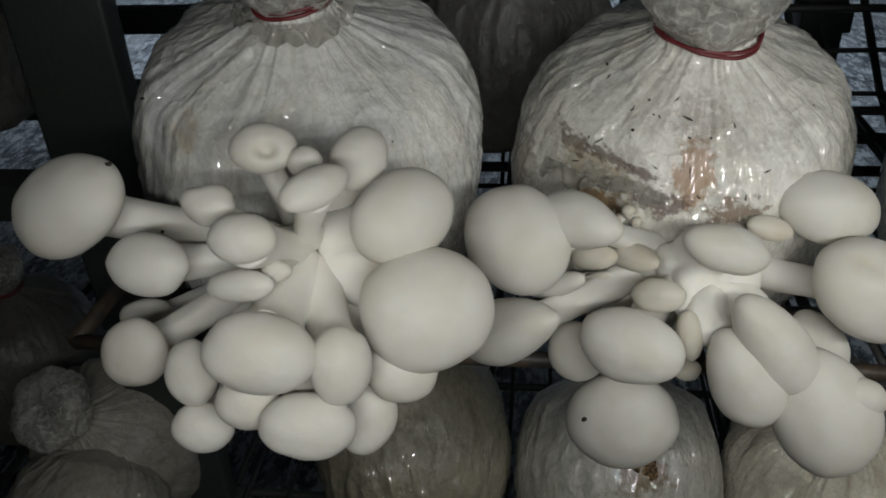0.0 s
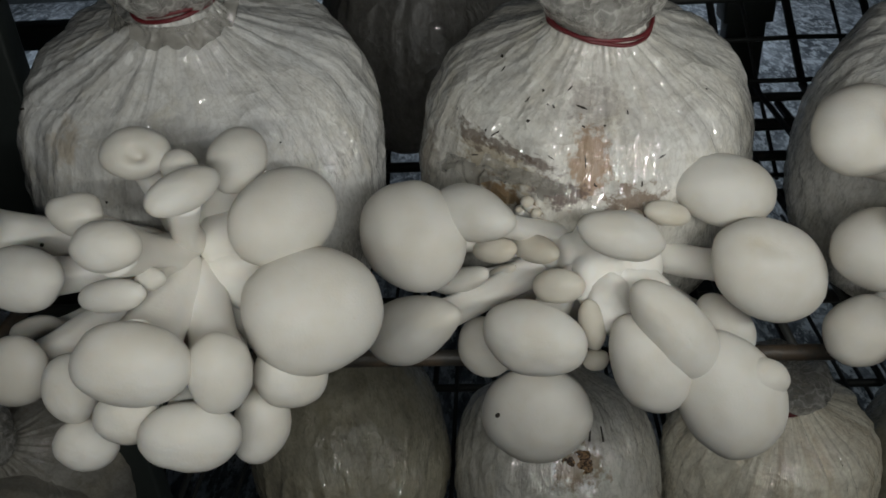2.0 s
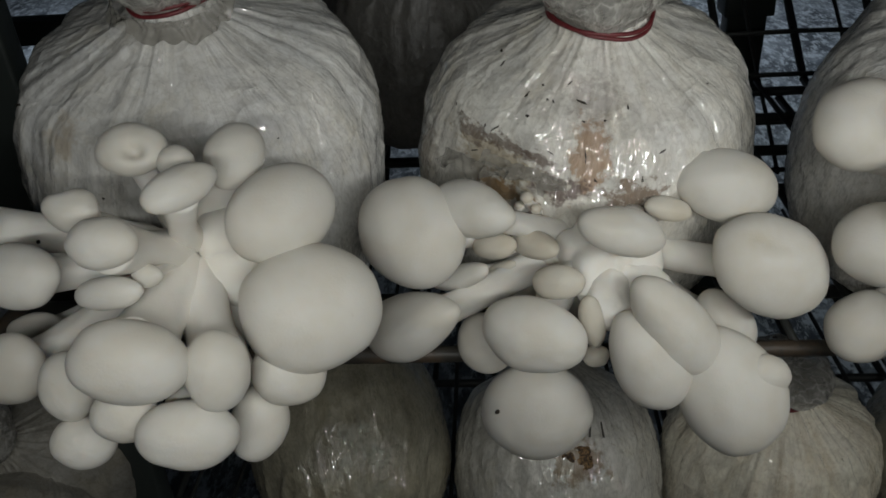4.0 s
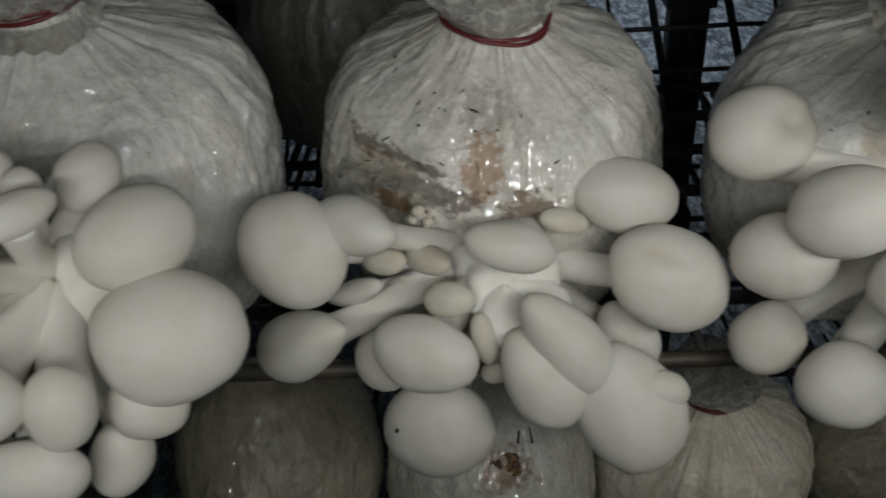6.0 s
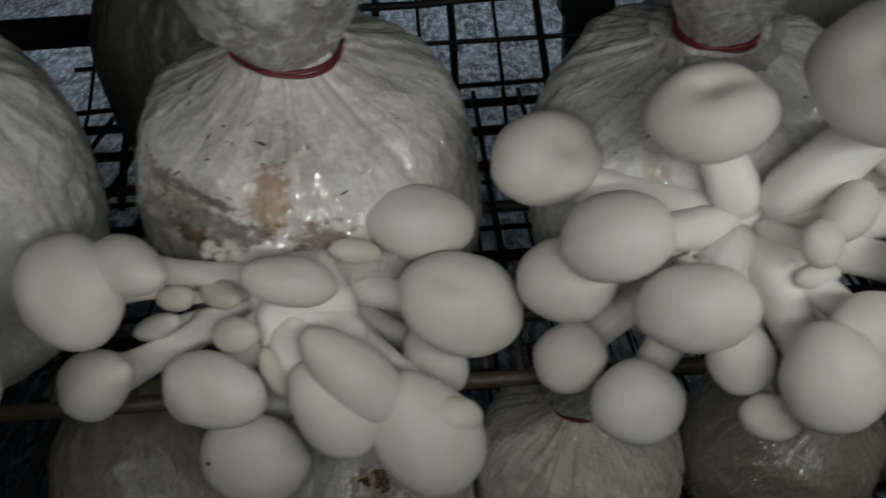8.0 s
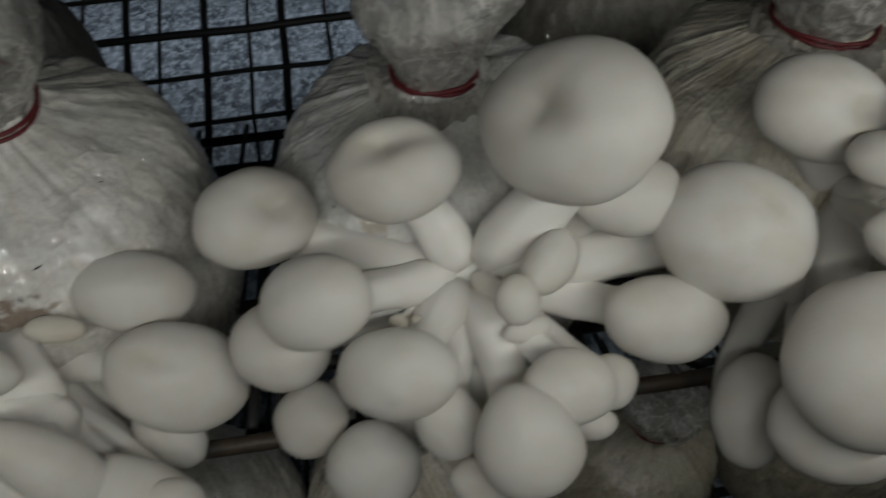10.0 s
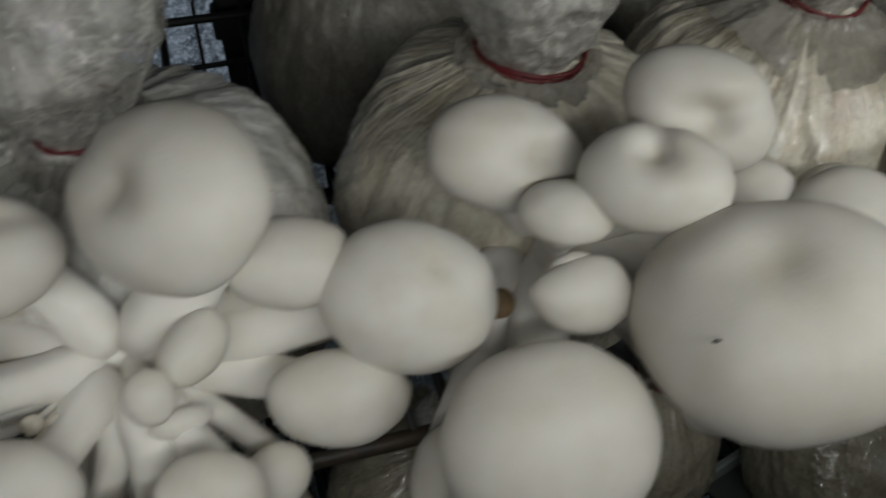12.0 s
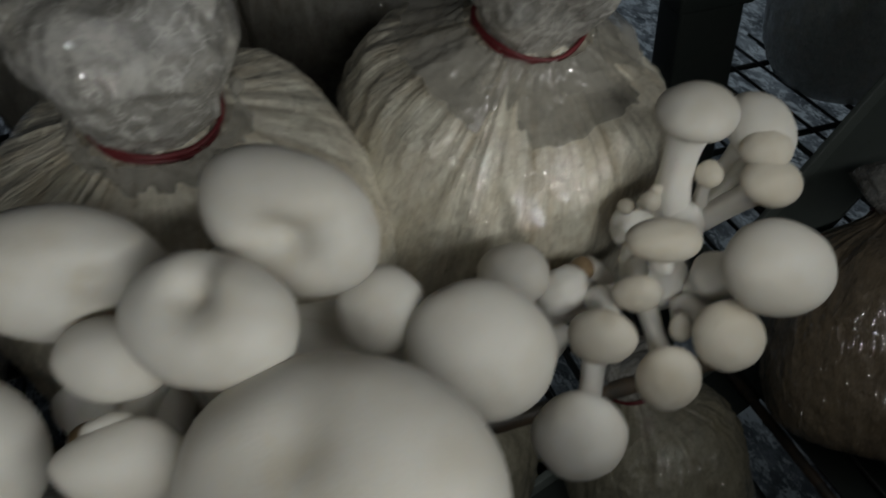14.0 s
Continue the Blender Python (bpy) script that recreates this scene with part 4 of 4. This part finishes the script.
mushroom(cluster_4, (0.4119, 0.2447, 0.9919), (0.080, -0.868, 0.490), (-0.164, -0.496, -0.853), (0.0232, 0.0169, 0.0139))
mushroom(cluster_4, (0.4294, 0.2164, 1.0080), (-0.008, -0.818, 0.575), (0.953, -0.181, -0.245), (0.0270, 0.0200, 0.0162))
mushroom(cluster_4, (0.5046, 0.2178, 1.0276), (0.109, -0.811, 0.574), (0.975, -0.024, -0.220), (0.0223, 0.0098, 0.0088))
mushroom(cluster_4, (0.5344, 0.2695, 1.0747), (-0.418, -0.567, 0.710), (0.841, -0.537, 0.067), (0.0144, 0.0137, 0.0100))
mushroom(cluster_4, (0.4560, 0.2480, 1.0765), (0.05, -0.70, 0.71), (0.98, -0.05, -0.15), (0.0080, 0.0050, 0.0050), root=(0.4571, 0.2560, 1.0690))
# cluster 5
mushroom(cluster_5, (0.6610, 0.3056, 1.0951), (0.098, -0.198, 0.975), (0.976, 0.212, -0.055), (0.0166, 0.0136, 0.0094), root=(0.6543, 0.3035, 1.0505))
mushroom(cluster_5, (0.6905, 0.3069, 1.0812), (-0.207, -0.592, 0.779), (0.215, -0.804, -0.554), (0.0151, 0.0122, 0.0096), root=(0.6764, 0.3115, 1.0370))
mushroom(cluster_5, (0.6874, 0.2977, 1.0786), (-0.239, -0.618, 0.749), (0.922, -0.387, -0.025), (0.0096, 0.0083, 0.0063), root=(0.6724, 0.3081, 1.0407), skin=PIN)
mushroom(cluster_5, (0.6865, 0.2899, 1.0691), (0.156, -0.575, 0.803), (0.982, 0.003, -0.188), (0.0128, 0.0098, 0.0073), root=(0.6684, 0.3095, 1.0393), skin=PIN)
mushroom(cluster_5, (0.6673, 0.3008, 1.0704), (-0.252, -0.582, 0.773), (-0.311, -0.708, -0.635), (0.0055, 0.0052, 0.0038), stem=0.0030, root=(0.6714, 0.3085, 1.0478), skin=PIN)
mushroom(cluster_5, (0.6274, 0.2654, 1.0777), (0.039, -0.498, 0.866), (0.977, -0.164, -0.138), (0.0132, 0.0076, 0.0067), root=(0.6349, 0.2713, 1.0573), skin=PIN)
mushroom(cluster_5, (0.6640, 0.2523, 1.0655), (0.089, -0.788, 0.610), (0.932, -0.151, -0.330), (0.0211, 0.0162, 0.0123), root=(0.6506, 0.2750, 1.0438))
mushroom(cluster_5, (0.6227, 0.2686, 1.0533), (-0.493, -0.869, 0.046), (0.855, -0.475, 0.207), (0.0085, 0.0073, 0.0054), root=(0.6338, 0.2870, 1.0474), skin=PIN)
mushroom(cluster_5, (0.6063, 0.2610, 1.0453), (-0.704, -0.709, 0.040), (0.568, -0.529, 0.630), (0.0127, 0.0106, 0.0077), hollow=(0.55, 0.80, 0.12, 0.10, -16, 0.00), root=(0.6149, 0.2843, 1.0417), skin=PIN)
mushroom(cluster_5, (0.6464, 0.2476, 1.0443), (-0.051, -0.933, 0.356), (0.660, -0.299, -0.689), (0.0144, 0.0119, 0.0087), root=(0.6445, 0.2741, 1.0353), skin=PIN)
mushroom(cluster_5, (0.6266, 0.2486, 1.0298), (-0.263, -0.963, -0.062), (0.247, -0.005, -0.969), (0.0160, 0.0113, 0.0082), stem=0.0042, root=(0.6354, 0.2824, 1.0338), skin=PIN)
mushroom(cluster_5, (0.5940, 0.2476, 1.0136), (-0.630, -0.776, -0.034), (-0.121, 0.141, -0.983), (0.0221, 0.0164, 0.0116), stem=0.0050, root=(0.6159, 0.2806, 1.0214))
mushroom(cluster_5, (0.6361, 0.2593, 1.0407), (-0.277, -0.869, 0.410), (-0.076, -0.406, -0.911), (0.0055, 0.0042, 0.0034), root=(0.6474, 0.2792, 1.0356), skin=PIN)
mushroom(cluster_5, (0.5868, 0.2929, 1.0525), (-0.625, -0.512, 0.589), (0.755, -0.591, 0.286), (0.0138, 0.0116, 0.0089), root=(0.5989, 0.2924, 1.0281))

# bases
lump(cluster_5, (0.6415, 0.2906, 1.0392), 0.013)
lump(cluster_5, (0.6173, 0.2972, 1.0311), 0.013)
lump(cluster_5, (0.6011, 0.3025, 1.0226), 0.012)
lump(cluster_5, (0.6575, 0.3002, 1.0493), 0.01)
lump(cluster_5, (0.6595, 0.2754, 1.035), 0.011)
lump(cluster_4, (0.4436, 0.2927, 1.0407), 0.014)
lump(cluster_4, (0.4401, 0.282, 1.0288), 0.012)
lump(cluster_4, (0.4400, 0.2760, 1.0440), 0.0055, m_husk)
lump(cluster_5, (0.6150, 0.2960, 1.0440), 0.0050, m_husk)
lump(cluster_5, (0.6060, 0.2900, 1.0420), 0.0095)
lump(cluster_5, (0.5930, 0.3000, 1.0200), 0.012)
lump(cluster_5, (0.6020, 0.2960, 1.0120), 0.011)
lump(cluster_2, (0.1188, 0.2717, 1.0104), 0.013)
lump(cluster_2, (0.1180, 0.2900, 1.0210), 0.021)
lump(cluster_2, (0.1290, 0.2800, 1.0080), 0.015)
lump(cluster_2, (0.1013, 0.2995, 1.0195), 0.011)
# small
for bunch, place, normal, size, foot in (
        (cluster_2, (0.0850, 0.2960, 1.0480), (-0.1, -0.5, 0.85), 0.0030, (0.090, 0.305, 1.038)),
        (cluster_2, (0.0890, 0.2950, 1.0430), (0.1, -0.7, 0.7), 0.0024, (0.092, 0.305, 1.036)),
        (cluster_2, (0.0815, 0.2985, 1.0430), (-0.4, -0.6, 0.7), 0.0019, (0.088, 0.306, 1.036)),
        (cluster_5, (0.6440, 0.3010, 1.0640), (-0.2, -0.7, 0.7), 0.0042, (0.646, 0.310, 1.055)),
        (cluster_5, (0.6370, 0.3060, 1.0600), (-0.4, -0.7, 0.6), 0.0034, (0.642, 0.314, 1.052)),
        (cluster_5, (0.6480, 0.3040, 1.0660), (0.1, -0.5, 0.85), 0.0026, (0.649, 0.312, 1.056)),
        (cluster_3, (0.2780, 0.2700, 1.0400), (-0.2, -0.8, 0.5), 0.0040, (0.290, 0.285, 1.040)),
        (cluster_3, (0.2850, 0.2690, 1.0405), (0.0, -0.9, 0.4), 0.0030, (0.292, 0.285, 1.040))):
    mushroom(bunch, place, normal, (1, 0, 0), (size, size * 0.9, size * 0.8), skin=PIN, root=foot)


def speck(owner, bunch, place, along, length, wide):
    """A dark crumb on a cap or stem."""
    bm = bmesh.new()
    bmesh.ops.create_icosphere(bm, subdivisions=2, radius=1.0)
    a = Vector(along).normalized()
    s = a.orthogonal()
    o = a.cross(s)
    at = Vector(place) - (CORES[bunch] if bunch else owner.location)
    for v in bm.verts:
        k = 1 + 0.3 * noise.noise(v.co * 1.7 + at * 50)
        v.co = at + k * (a * v.co.x * length + s * v.co.y * wide + o * v.co.z * wide)
    return part("speck", bm, m_speck, owner, "black crumb of debris")


speck(far_cap, cluster_1, (-0.1154, 0.2358, 1.0970), (0.9, 0.1, 0.25), 0.0019, 0.0006)
speck(far_cap, cluster_1, (-0.1032, 0.2407, 1.0652), (0.6, -0.1, 0.6), 0.0008, 0.0007)
speck(low_cap, cluster_2, (0.0696, 0.2671, 0.9499), (0.3, -0.5, 0.8), 0.0022, 0.0009)
speck(great_cap, cluster_4, (0.4752, 0.1966, 1.0830), (0.8, -0.3, 0.2), 0.0012, 0.0004)

# torn hole and splinters of the cloudy bag
bm = bmesh.new()
bmesh.ops.create_icosphere(bm, subdivisions=4, radius=1.0)
for v in bm.verts:
    k = 1 + 0.35 * noise.noise(v.co * 1.6) + 0.16 * noise.noise(v.co * 5)
    v.co = Vector((v.co.x * 0.0125 * k, v.co.y * 0.0034 * k, v.co.z * 0.0085 * k))
bm.transform(holed_bag.matrix_basis.to_3x3().inverted().to_4x4() @ Matrix.Translation(Vector((0.1235, 0.3945, 0.7845)) - Vector((0.112, 0.45, 0.732))) @ Matrix.Rotation(radians(-42), 4, "X"))
part("torn_hole", bm, m_hole, holed_bag, "ragged brown hole in the film")
for a, c in (((0.1385, 0.4215, 0.800), (0.1375, 0.412, 0.797)), ((0.1335, 0.413, 0.7985), (0.1325, 0.4055, 0.7945)), ((0.1415, 0.4165, 0.798), (0.1425, 0.4065, 0.793))):
    bm = tube([Vector(a).lerp(Vector(c), k / 5) - Vector((0.112, 0.45, 0.732)) for k in range(6)], [0.0007] * 6, 6, 0.3, a[0] * 90)
    bm.transform(holed_bag.matrix_basis.to_3x3().inverted().to_4x4())
    part("splinter", bm, m_speck, holed_bag, "thin black splinter")


# yellow mushrooms deep in the rack
yellow_cluster = cluster((0.735, 0.600, 0.434), "small cluster of yellow mushrooms on the lowest shelf", 0.018)
for dx, dy, dz, size in ((0.0, -0.03, 0.045, 0.026), (-0.034, -0.012, 0.035, 0.020), (0.030, -0.006, 0.030, 0.022), (-0.012, 0.004, 0.062, 0.018)):
    mushroom(yellow_cluster, (0.735 + dx, 0.600 + dy, 0.434 + dz), (2 * dx, -0.5, 0.8), (1, 0, 0), (size, 0.85 * size, 0.55 * size), skin=YELLOW_SKIN, root=(0.735, 0.600, 0.436))
